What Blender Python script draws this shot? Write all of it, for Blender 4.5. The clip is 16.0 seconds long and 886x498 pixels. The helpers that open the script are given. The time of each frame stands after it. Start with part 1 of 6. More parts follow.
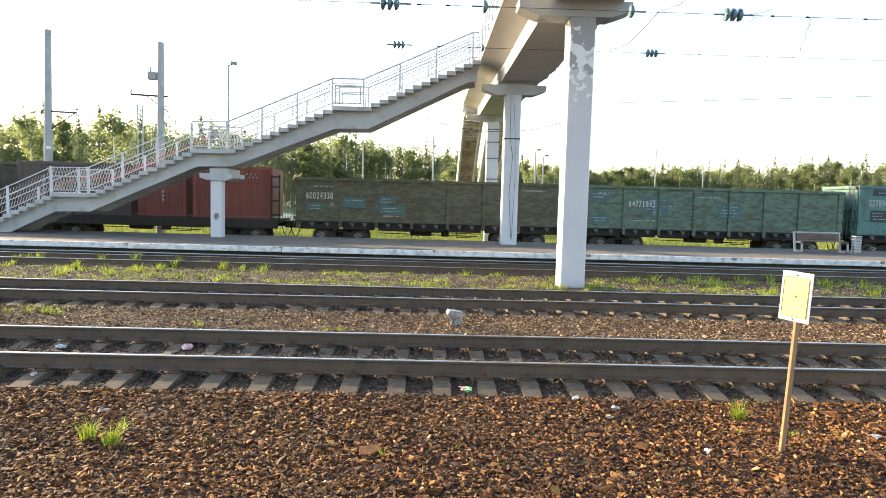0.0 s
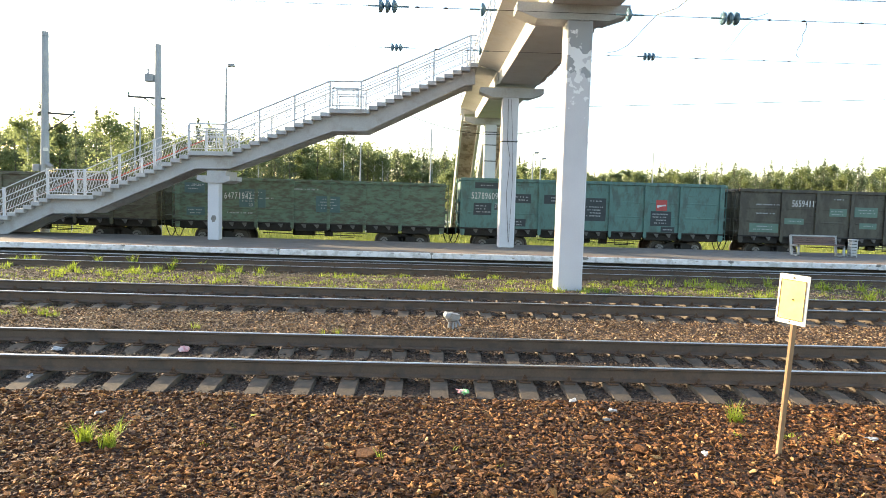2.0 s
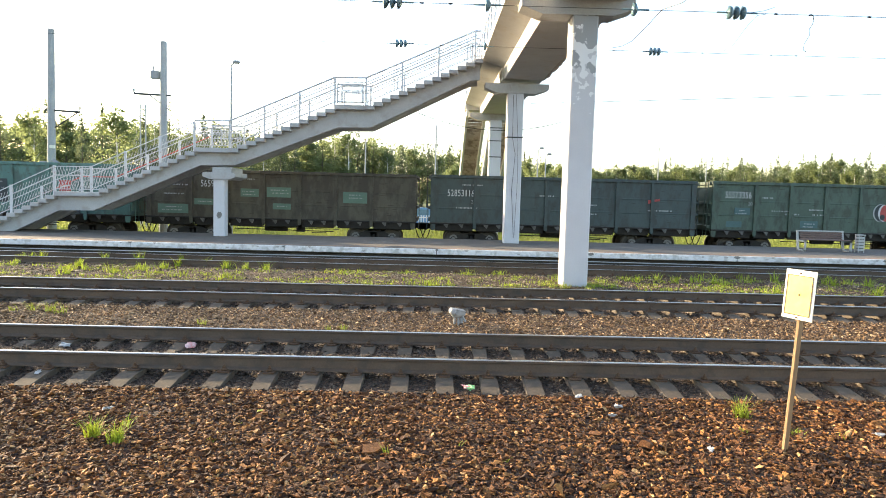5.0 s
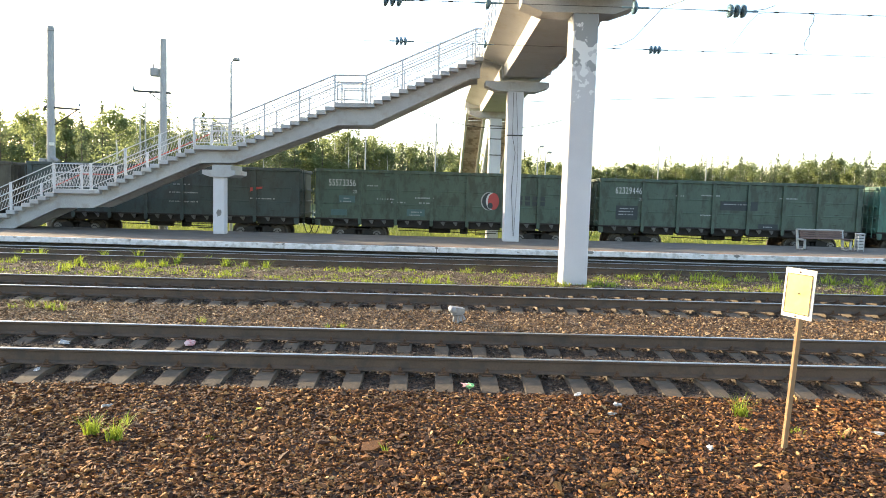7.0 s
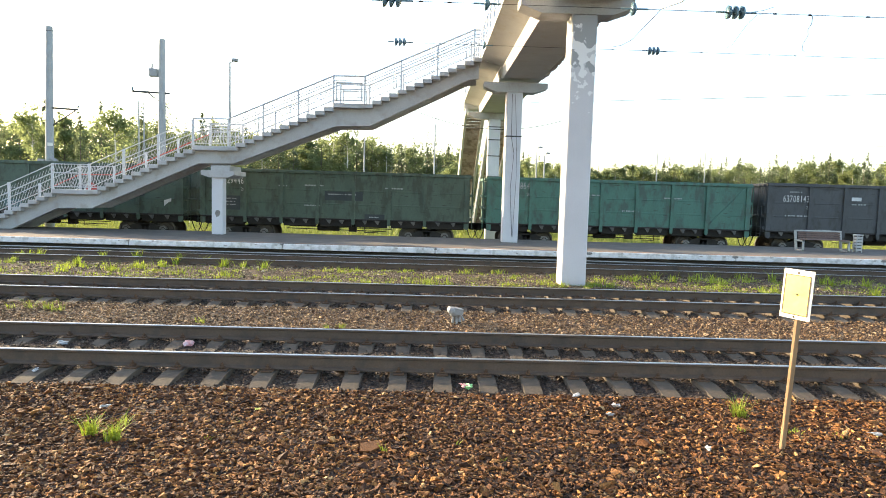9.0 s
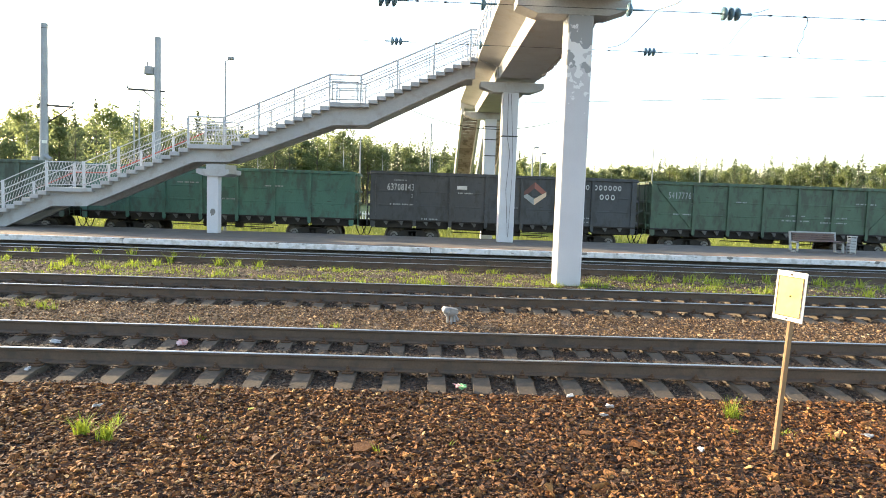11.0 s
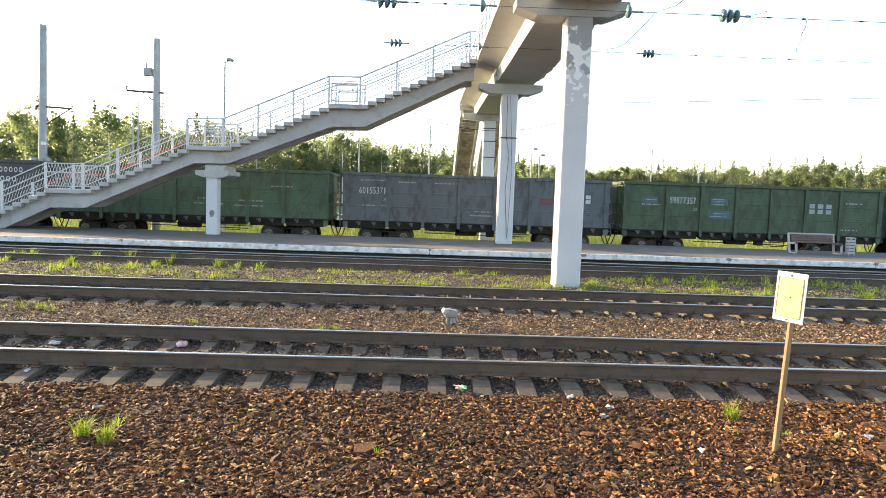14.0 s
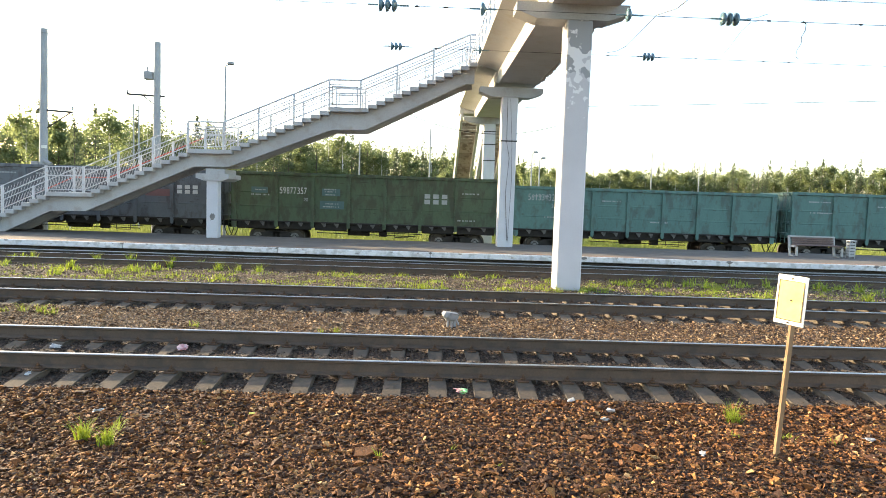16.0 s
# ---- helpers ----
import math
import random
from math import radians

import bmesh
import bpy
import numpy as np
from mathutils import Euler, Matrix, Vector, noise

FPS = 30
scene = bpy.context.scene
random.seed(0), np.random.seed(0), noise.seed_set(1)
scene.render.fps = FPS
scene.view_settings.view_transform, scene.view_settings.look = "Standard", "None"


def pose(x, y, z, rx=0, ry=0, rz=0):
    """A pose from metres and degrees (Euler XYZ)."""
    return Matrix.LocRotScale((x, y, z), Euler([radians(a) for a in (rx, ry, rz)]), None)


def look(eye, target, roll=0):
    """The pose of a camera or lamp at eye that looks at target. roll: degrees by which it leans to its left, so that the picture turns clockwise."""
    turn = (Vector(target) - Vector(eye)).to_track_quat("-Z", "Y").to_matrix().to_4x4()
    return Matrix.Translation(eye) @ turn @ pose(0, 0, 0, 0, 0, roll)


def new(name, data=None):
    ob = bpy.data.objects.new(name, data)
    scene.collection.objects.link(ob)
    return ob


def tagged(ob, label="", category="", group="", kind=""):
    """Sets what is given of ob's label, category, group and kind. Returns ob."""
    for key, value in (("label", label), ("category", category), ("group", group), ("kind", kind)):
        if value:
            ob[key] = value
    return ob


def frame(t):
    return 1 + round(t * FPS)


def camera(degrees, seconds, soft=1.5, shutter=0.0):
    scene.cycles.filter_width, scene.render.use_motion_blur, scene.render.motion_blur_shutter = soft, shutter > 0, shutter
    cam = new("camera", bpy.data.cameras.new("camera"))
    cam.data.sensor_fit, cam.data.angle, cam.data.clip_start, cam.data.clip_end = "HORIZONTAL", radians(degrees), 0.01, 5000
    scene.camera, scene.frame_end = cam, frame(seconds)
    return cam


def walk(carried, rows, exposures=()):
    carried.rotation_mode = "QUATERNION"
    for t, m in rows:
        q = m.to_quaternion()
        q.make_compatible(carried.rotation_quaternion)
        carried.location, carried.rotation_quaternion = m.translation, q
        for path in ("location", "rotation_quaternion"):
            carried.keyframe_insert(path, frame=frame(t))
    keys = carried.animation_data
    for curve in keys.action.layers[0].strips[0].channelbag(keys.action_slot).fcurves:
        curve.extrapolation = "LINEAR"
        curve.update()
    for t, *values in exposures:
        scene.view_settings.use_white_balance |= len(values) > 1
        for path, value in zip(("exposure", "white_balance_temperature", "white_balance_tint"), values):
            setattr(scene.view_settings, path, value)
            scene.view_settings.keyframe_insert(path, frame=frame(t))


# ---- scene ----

# camera: held by hand on one spot, swaying and turning a little
cam = camera(68.1, 16.0, soft=0.9)
# seconds, place of the eye, pitch, roll and heading
PATH = [
    (0, 0.000, 0.001, 2.045, -4.429, 1.517, -1.348),
    (0.5, -0.002, -0.001, 2.040, -4.277, 1.427, -1.323),
    (1, 0.005, 0.004, 2.046, -4.219, 1.580, -1.425),
    (1.5, -0.002, -0.000, 2.042, -4.060, 1.521, -1.377),
    (2, -0.003, -0.001, 2.041, -4.184, 1.624, -1.580),
    (2.5, -0.001, -0.003, 2.041, -4.140, 1.517, -1.514),
    (3, 0.003, -0.002, 2.042, -4.347, 1.553, -1.315),
    (3.5, 0.010, 0.004, 2.044, -4.274, 1.506, -1.226),
    (4, -0.004, -0.004, 2.040, -4.324, 1.427, -1.030),
    (6.5, -0.006, -0.003, 2.041, -4.763, 1.563, -1.346),
    (7, -0.002, 0.001, 2.040, -4.705, 1.579, -1.162),
    (7.5, 0.004, 0.002, 2.040, -4.559, 1.637, -1.364),
    (8, -0.003, 0.002, 2.041, -4.711, 1.608, -1.289),
    (8.5, -0.003, -0.002, 2.042, -4.709, 1.610, -1.287),
    (9, -0.003, -0.003, 2.038, -4.630, 1.644, -1.273),
    (11.5, 0.015, 0.003, 2.046, -4.667, 1.927, -1.696),
    (12, -0.004, -0.001, 2.038, -4.384, 1.896, -1.707),
    (12.5, 0.008, 0.003, 2.045, -4.241, 1.815, -1.566),
    (13, -0.003, 0.002, 2.047, -4.314, 1.862, -1.626),
    (13.5, -0.007, 0.000, 2.041, -4.437, 1.871, -1.930),
    (14, -0.004, -0.002, 2.041, -4.520, 1.925, -1.736),
    (14.5, 0.006, 0.002, 2.042, -4.275, 1.920, -1.773),
    (15, 0.004, 0.002, 2.045, -4.100, 1.881, -1.740),
    (15.5, -0.003, -0.001, 2.041, -4.173, 1.949, -1.746),
    (16, -0.008, -0.004, 2.042, -4.251, 1.888, -1.705),
]
walk(cam, [(t, pose(x, y, z, 90 + p, 0, h) @ pose(0, 0, 0, 0, 0, r)) for t, x, y, z, p, r, h in PATH], [(0.0, 2.08, 6700, 10), (16.0, 2.08, 6700, 10)])

# light: low sun from the side, beyond the tracks, and the sky
SUN_AZ, SUN_EL = 58.0, 15.0
world = bpy.data.worlds.new("sky")
scene.world = world
world.use_nodes = True
wn = world.node_tree
sky = wn.nodes.new("ShaderNodeTexSky")
sky.sky_type = "NISHITA"
sky.sun_disc = False
sky.sun_elevation, sky.sun_rotation = radians(SUN_EL), radians(-SUN_AZ)
sky.air_density, sky.dust_density, sky.ozone_density = 1.0, 1.6, 1.0
wn.nodes["Background"].inputs["Strength"].default_value = 0.15
wn.links.new(sky.outputs["Color"], wn.nodes["Background"].inputs["Color"])
sun = new("sun", bpy.data.lights.new("sun", "SUN"))
sun.data.energy, sun.data.angle, sun.data.color = 3.6, radians(0.6), (1.0, 0.79, 0.5)
SUN_TO = Vector((-math.sin(radians(SUN_AZ)) * math.cos(radians(SUN_EL)), math.cos(radians(SUN_AZ)) * math.cos(radians(SUN_EL)), math.sin(radians(SUN_EL))))
sun.matrix_world = look(SUN_TO * 50, (0, 0, 0))


# ---------- materials ----------
def mat(name, dark, light, rough=0.8, metal=0.0, fine=18.0, coarse=1.3, bump=0.25, bump_d=0.01, stain=None, stain_amt=0.35, island=0.0, obj=0.0, translucent=0.0, stretch=(1, 1, 1)):
    """Two scales of noise between two colours, an optional stain colour, bump, and some shift from piece to piece."""
    m = bpy.data.materials.new(name)
    m.use_nodes = True
    t = m.node_tree
    n, l = t.nodes, t.links
    bsdf = n["Principled BSDF"]
    co = n.new("ShaderNodeTexCoord")
    mp = n.new("ShaderNodeMapping")
    mp.inputs["Scale"].default_value = stretch
    l.new(co.outputs["Object"], mp.inputs["Vector"])

    def noise_tex(scale, detail):
        x = n.new("ShaderNodeTexNoise")
        x.inputs["Scale"].default_value, x.inputs["Detail"].default_value, x.inputs["Roughness"].default_value = scale, detail, 0.6
        l.new(mp.outputs["Vector"], x.inputs["Vector"])
        return x.outputs["Fac"]

    def math_node(op, a, b):
        x = n.new("ShaderNodeMath")
        x.operation = op
        for i, v in ((0, a), (1, b)):
            if isinstance(v, (int, float)):
                x.inputs[i].default_value = v
            else:
                l.new(v, x.inputs[i])
        return x.outputs[0]

    def mix(fac, a, b):
        x = n.new("ShaderNodeMix")
        x.data_type = "RGBA"
        for s, v in ((x.inputs[0], fac), (x.inputs[6], a), (x.inputs[7], b)):
            if isinstance(v, (int, float)):
                s.default_value = v
            elif isinstance(v, tuple):
                s.default_value = (*v, 1)
            else:
                l.new(v, s)
        return x.outputs[2]

    f, c = noise_tex(fine, 6), noise_tex(coarse, 4)
    k = math_node("ADD", math_node("MULTIPLY", f, 0.6), math_node("MULTIPLY", c, 0.6))
    k = math_node("MULTIPLY", math_node("SUBTRACT", k, 0.3), 1.7)
    if island:
        g = n.new("ShaderNodeNewGeometry")
        k = math_node("ADD", math_node("MULTIPLY", k, 1 - island), math_node("MULTIPLY", g.outputs["Random Per Island"], island))
    if obj:
        o = n.new("ShaderNodeObjectInfo")
        k = math_node("ADD", math_node("MULTIPLY", k, 1 - obj), math_node("MULTIPLY", o.outputs["Random"], obj))
    kc = n.new("ShaderNodeClamp")
    l.new(k, kc.inputs[0])
    col = mix(kc.outputs[0], dark, light)
    if stain:
        s = noise_tex(coarse * 2.3, 8)
        r = n.new("ShaderNodeMapRange")
        r.inputs["From Min"].default_value, r.inputs["From Max"].default_value = 0.62 - stain_amt * 0.4, 0.72 - stain_amt * 0.3
        l.new(s, r.inputs["Value"])
        col = mix(math_node("MULTIPLY", r.outputs[0], 0.65), col, stain)
    l.new(col, bsdf.inputs["Base Color"])
    rr = n.new("ShaderNodeMapRange")
    rr.inputs["To Min"].default_value, rr.inputs["To Max"].default_value = max(0.05, rough - 0.1), min(1, rough + 0.1)
    l.new(f, rr.inputs["Value"])
    l.new(rr.outputs[0], bsdf.inputs["Roughness"])
    bsdf.inputs["Metallic"].default_value = metal
    if bump:
        b = n.new("ShaderNodeBump")
        b.inputs["Strength"].default_value, b.inputs["Distance"].default_value = bump, bump_d
        l.new(f, b.inputs["Height"])
        l.new(b.outputs[0], bsdf.inputs["Normal"])
    if translucent:
        tr = n.new("ShaderNodeBsdfTranslucent")
        l.new(col, tr.inputs["Color"])
        ms = n.new("ShaderNodeMixShader")
        ms.inputs[0].default_value = translucent
        l.new(bsdf.outputs[0], ms.inputs[1])
        l.new(tr.outputs[0], ms.inputs[2])
        l.new(ms.outputs[0], n["Material Output"].inputs["Surface"])
    return m


def stone_material(name, stops, warm):
    """Broken stone: each piece its own tone, mostly dull with a few pale ones, mottled by fine grain and broad stains."""
    m = bpy.data.materials.new(name)
    m.use_nodes = True
    n, l = m.node_tree.nodes, m.node_tree.links
    bsdf = n["Principled BSDF"]
    g = n.new("ShaderNodeNewGeometry")
    co = n.new("ShaderNodeTexCoord")
    r = n.new("ShaderNodeValToRGB")
    el = r.color_ramp.elements
    el[0].position, el[0].color = stops[0][0], (*stops[0][1], 1)
    el[1].position, el[1].color = stops[-1][0], (*stops[-1][1], 1)
    for p, c in stops[1:-1]:
        el.new(p).color = (*c, 1)
    l.new(g.outputs["Random Per Island"], r.inputs[0])
    col = r.outputs[0]
    for scale, lo, hi, tint in ((80.0, 0.5, 1.45, (1, 1, 1)), (0.7, 0.7, 1.35, warm)):
        x = n.new("ShaderNodeTexNoise")
        x.inputs["Scale"].default_value, x.inputs["Detail"].default_value = scale, 5
        l.new(co.outputs["Object"], x.inputs["Vector"])
        mr = n.new("ShaderNodeMapRange")
        mr.inputs["From Min"].default_value, mr.inputs["From Max"].default_value = 0.3, 0.7
        mr.inputs["To Min"].default_value, mr.inputs["To Max"].default_value = lo, hi
        l.new(x.outputs["Fac"], mr.inputs["Value"])
        v = n.new("ShaderNodeVectorMath")
        v.operation = "SCALE"
        l.new(col, v.inputs[0])
        l.new(mr.outputs[0], v.inputs["Scale"])
        w = n.new("ShaderNodeVectorMath")
        w.operation = "MULTIPLY"
        w.inputs[1].default_value = tint
        l.new(v.outputs[0], w.inputs[0])
        col = w.outputs[0]
    l.new(col, bsdf.inputs["Base Color"])
    bsdf.inputs["Roughness"].default_value = 0.85
    x = n.new("ShaderNodeTexNoise")
    x.inputs["Scale"].default_value, x.inputs["Detail"].default_value = 110, 5
    l.new(co.outputs["Object"], x.inputs["Vector"])
    bp = n.new("ShaderNodeBump")
    bp.inputs["Strength"].default_value, bp.inputs["Distance"].default_value = 0.65, 0.008
    l.new(x.outputs["Fac"], bp.inputs["Height"])
    l.new(bp.outputs[0], bsdf.inputs["Normal"])
    return m


M_BALLAST = stone_material("ballast_stone", [(0.0, (0.022, 0.0078, 0.0024)), (0.35, (0.07, 0.0268, 0.0076)), (0.7, (0.165, 0.07, 0.0195)), (0.93, (0.29, 0.145, 0.046)), (1.0, (0.46, 0.31, 0.16))], (1.08, 0.98, 0.82))
M_BALLAST_OLD = stone_material("ballast_stone_oily", [(0.0, (0.018, 0.012, 0.009)), (0.5, (0.045, 0.031, 0.022)), (0.85, (0.082, 0.058, 0.041)), (1.0, (0.15, 0.115, 0.085))], (1.0, 1.0, 1.0))
M_BALLAST_PALE = stone_material("ballast_stone_pale", [(0.0, (0.045, 0.022, 0.0105)), (0.4, (0.145, 0.08, 0.038)), (0.8, (0.285, 0.175, 0.092)), (1.0, (0.47, 0.35, 0.225))], (1.0, 1.0, 0.95))
M_GRAVEL = stone_material("strip_gravel", [(0.0, (0.05, 0.036, 0.022)), (0.45, (0.14, 0.104, 0.066)), (0.8, (0.25, 0.195, 0.13)), (1.0, (0.42, 0.35, 0.26))], (1.0, 1.0, 0.95))
M_RAIL = mat("rail_rust", (0.062, 0.042, 0.03), (0.134, 0.094, 0.067), 0.85, 0.0, fine=40, coarse=1.5, stain=(0.055, 0.045, 0.038), stain_amt=0.25)
M_RAILTOP = mat("rail_polished", (0.38, 0.37, 0.36), (0.58, 0.57, 0.55), 0.32, 1.0, fine=80, coarse=2, bump=0.05, stretch=(0.05, 1, 1))
M_SLEEPER = mat("sleeper_concrete", (0.044, 0.035, 0.025), (0.094, 0.075, 0.055), 0.9, fine=50, coarse=3, obj=0.3, stain=(0.12, 0.085, 0.06))
# the overhanging edge slab's shade is put into this dark concrete colour
M_FOOT = mat("shaded_footing_concrete", (0.05, 0.045, 0.039), (0.12, 0.107, 0.092), 0.95, fine=14, coarse=1.2, stain=(0.07, 0.06, 0.05))
M_CLIP = mat("fastening_rust", (0.05, 0.03, 0.02), (0.16, 0.09, 0.05), 0.8, 0.3, fine=60)
M_CONCRETE = mat("bridge_concrete", (0.28, 0.285, 0.295), (0.49, 0.495, 0.5), 0.9, fine=25, coarse=0.7, stain=(0.30, 0.28, 0.25), stain_amt=0.25)
M_CONC_WARM = mat("deck_concrete", (0.44, 0.44, 0.44), (0.62, 0.62, 0.61), 0.9, fine=20, coarse=0.9, stain=(0.48, 0.45, 0.4), stain_amt=0.2)
M_WHITE = mat("whitewash", (0.46, 0.465, 0.5), (0.63, 0.635, 0.67), 0.85, fine=30, coarse=0.8, bump=0.3, stain=(0.52, 0.52, 0.53), stain_amt=0.12)
M_BARE = mat("bare_concrete", (0.30, 0.29, 0.28), (0.45, 0.43, 0.41), 0.95, fine=30, coarse=3)
M_EDGE = mat("edge_whitewash", (0.58, 0.58, 0.58), (0.8, 0.8, 0.8), 0.85, fine=22, coarse=1.5, stain=(0.36, 0.35, 0.33), stain_amt=0.4, obj=0.2)
M_ASPHALT = mat("platform_asphalt", (0.078, 0.069, 0.058), (0.155, 0.136, 0.116), 0.9, fine=60, coarse=0.6, bump=0.3, stain=(0.16, 0.142, 0.12), stain_amt=0.3)
M_RAILING = mat("railing_grey_paint", (0.42, 0.44, 0.47), (0.62, 0.64, 0.66), 0.6, 0.1, fine=30, coarse=4, stain=(0.3, 0.2, 0.15), stain_amt=0.1)
M_PICKET = mat("picket_white_paint", (0.38, 0.38, 0.38), (0.62, 0.61, 0.6), 0.6, 0.0, fine=30, coarse=4, stain=(0.4, 0.3, 0.25), stain_amt=0.1)
M_RED = mat("red_paint", (0.42, 0.06, 0.05), (0.6, 0.13, 0.1), 0.6, fine=30, coarse=4)
M_DARK = mat("underframe_grime", (0.012, 0.011, 0.01), (0.045, 0.04, 0.036), 0.85, 0.1, fine=30, coarse=3)
M_WHEEL = mat("wheel_steel", (0.05, 0.045, 0.04), (0.13, 0.115, 0.1), 0.6, 0.5, fine=30, coarse=4)
M_TEXT = mat("stencil_white", (0.36, 0.38, 0.38), (0.66, 0.67, 0.66), 0.8, fine=35, coarse=5, bump=0)
M_CHIP = mat("exposed_concrete", (0.12, 0.115, 0.11), (0.26, 0.25, 0.24), 0.95, fine=30, coarse=6)
M_HOOK = mat("hook_steel", (0.05, 0.047, 0.044), (0.14, 0.133, 0.126), 0.6, 0.1, fine=30, coarse=6)
M_STAINED = mat("stained_concrete", (0.22, 0.19, 0.16), (0.54, 0.48, 0.41), 0.95, fine=20, coarse=1.2, obj=0.55, stain=(0.14, 0.11, 0.085))
M_TEXT_DIM = mat("stencil_worn", (0.2, 0.225, 0.225), (0.4, 0.42, 0.42), 0.8, fine=35, coarse=5, bump=0)
M_PLAC = mat("stencil_panel_dark", (0.025, 0.032, 0.036), (0.05, 0.06, 0.065), 0.8, fine=25, coarse=3)
M_GLASSY = mat("insulator_glass", (0.07, 0.14, 0.19), (0.15, 0.25, 0.31), 0.2, fine=10, bump=0)
M_WIRE = mat("wire_dark", (0.03, 0.03, 0.03), (0.07, 0.07, 0.07), 0.6, 0.4, fine=40)
M_MAST = mat("mast_concrete", (0.22, 0.24, 0.25), (0.4, 0.42, 0.43), 0.9, fine=20, coarse=1.5)
M_WOOD = mat("post_wood", (0.17, 0.1, 0.05), (0.36, 0.23, 0.12), 0.8, fine=30, coarse=3, stretch=(1, 1, 0.08))
M_SIGNW = mat("sign_white", (0.75, 0.75, 0.68), (0.88, 0.88, 0.82), 0.7, fine=15, coarse=4, bump=0.05, translucent=0.25)
M_SIGNY = mat("sign_yellow", (0.75, 0.72, 0.16), (0.85, 0.83, 0.3), 0.7, fine=9, coarse=5, bump=0.05, translucent=0.25)
M_GREYBOX = mat("cast_aluminium_paint", (0.19, 0.2, 0.21), (0.34, 0.35, 0.36), 0.55, 0.3, fine=30, coarse=6)
M_GRASS = mat("grass_blade", (0.13, 0.19, 0.018), (0.4, 0.47, 0.055), 0.7, fine=6, coarse=0.5, island=0.5, bump=0, translucent=0.4)
M_MEADOW = mat("meadow_blade", (0.125, 0.16, 0.03), (0.34, 0.37, 0.08), 0.7, fine=6, coarse=0.5, island=0.5, bump=0, translucent=0.35)
M_LEAF = mat("leaf_fresh", (0.115, 0.15, 0.065), (0.25, 0.29, 0.13), 0.75, fine=4, coarse=0.25, island=0.5, bump=0, translucent=0.78)
M_NEEDLE = mat("needle_dark", (0.08, 0.105, 0.06), (0.17, 0.2, 0.11), 0.8, fine=4, coarse=0.25, island=0.5, bump=0, translucent=0.66)
M_BARK = mat("bark", (0.06, 0.05, 0.04), (0.16, 0.13, 0.1), 0.9, fine=15, coarse=2)
M_BIRCH = mat("birch_bark", (0.5, 0.49, 0.46), (0.75, 0.74, 0.7), 0.85, fine=8, coarse=3, stain=(0.06, 0.055, 0.05), stain_amt=0.3)
M_SLAT = mat("bench_slat_wood", (0.09, 0.06, 0.055), (0.2, 0.13, 0.11), 0.7, fine=30, coarse=3, stretch=(0.08, 1, 1))
M_BENCH = mat("bench_grey_paint", (0.3, 0.31, 0.31), (0.46, 0.47, 0.47), 0.6, fine=30, coarse=4)
M_LITTER_W = mat("litter_white", (0.24, 0.25, 0.255), (0.5, 0.51, 0.52), 0.5, fine=20, coarse=8)
M_LITTER_R = mat("litter_red", (0.5, 0.015, 0.04), (0.72, 0.66, 0.64), 0.5, fine=26, coarse=14, bump=0.1)
M_LITTER_G = mat("litter_green", (0.06, 0.3, 0.1), (0.3, 0.6, 0.3), 0.5, fine=20, coarse=8)
M_BLUE = mat("blue_paint", (0.06, 0.16, 0.3), (0.14, 0.3, 0.48), 0.5, fine=12, coarse=2)
M_FENCE = mat("fence_white_paint", (0.55, 0.56, 0.55), (0.75, 0.76, 0.74), 0.7, fine=12, coarse=2)


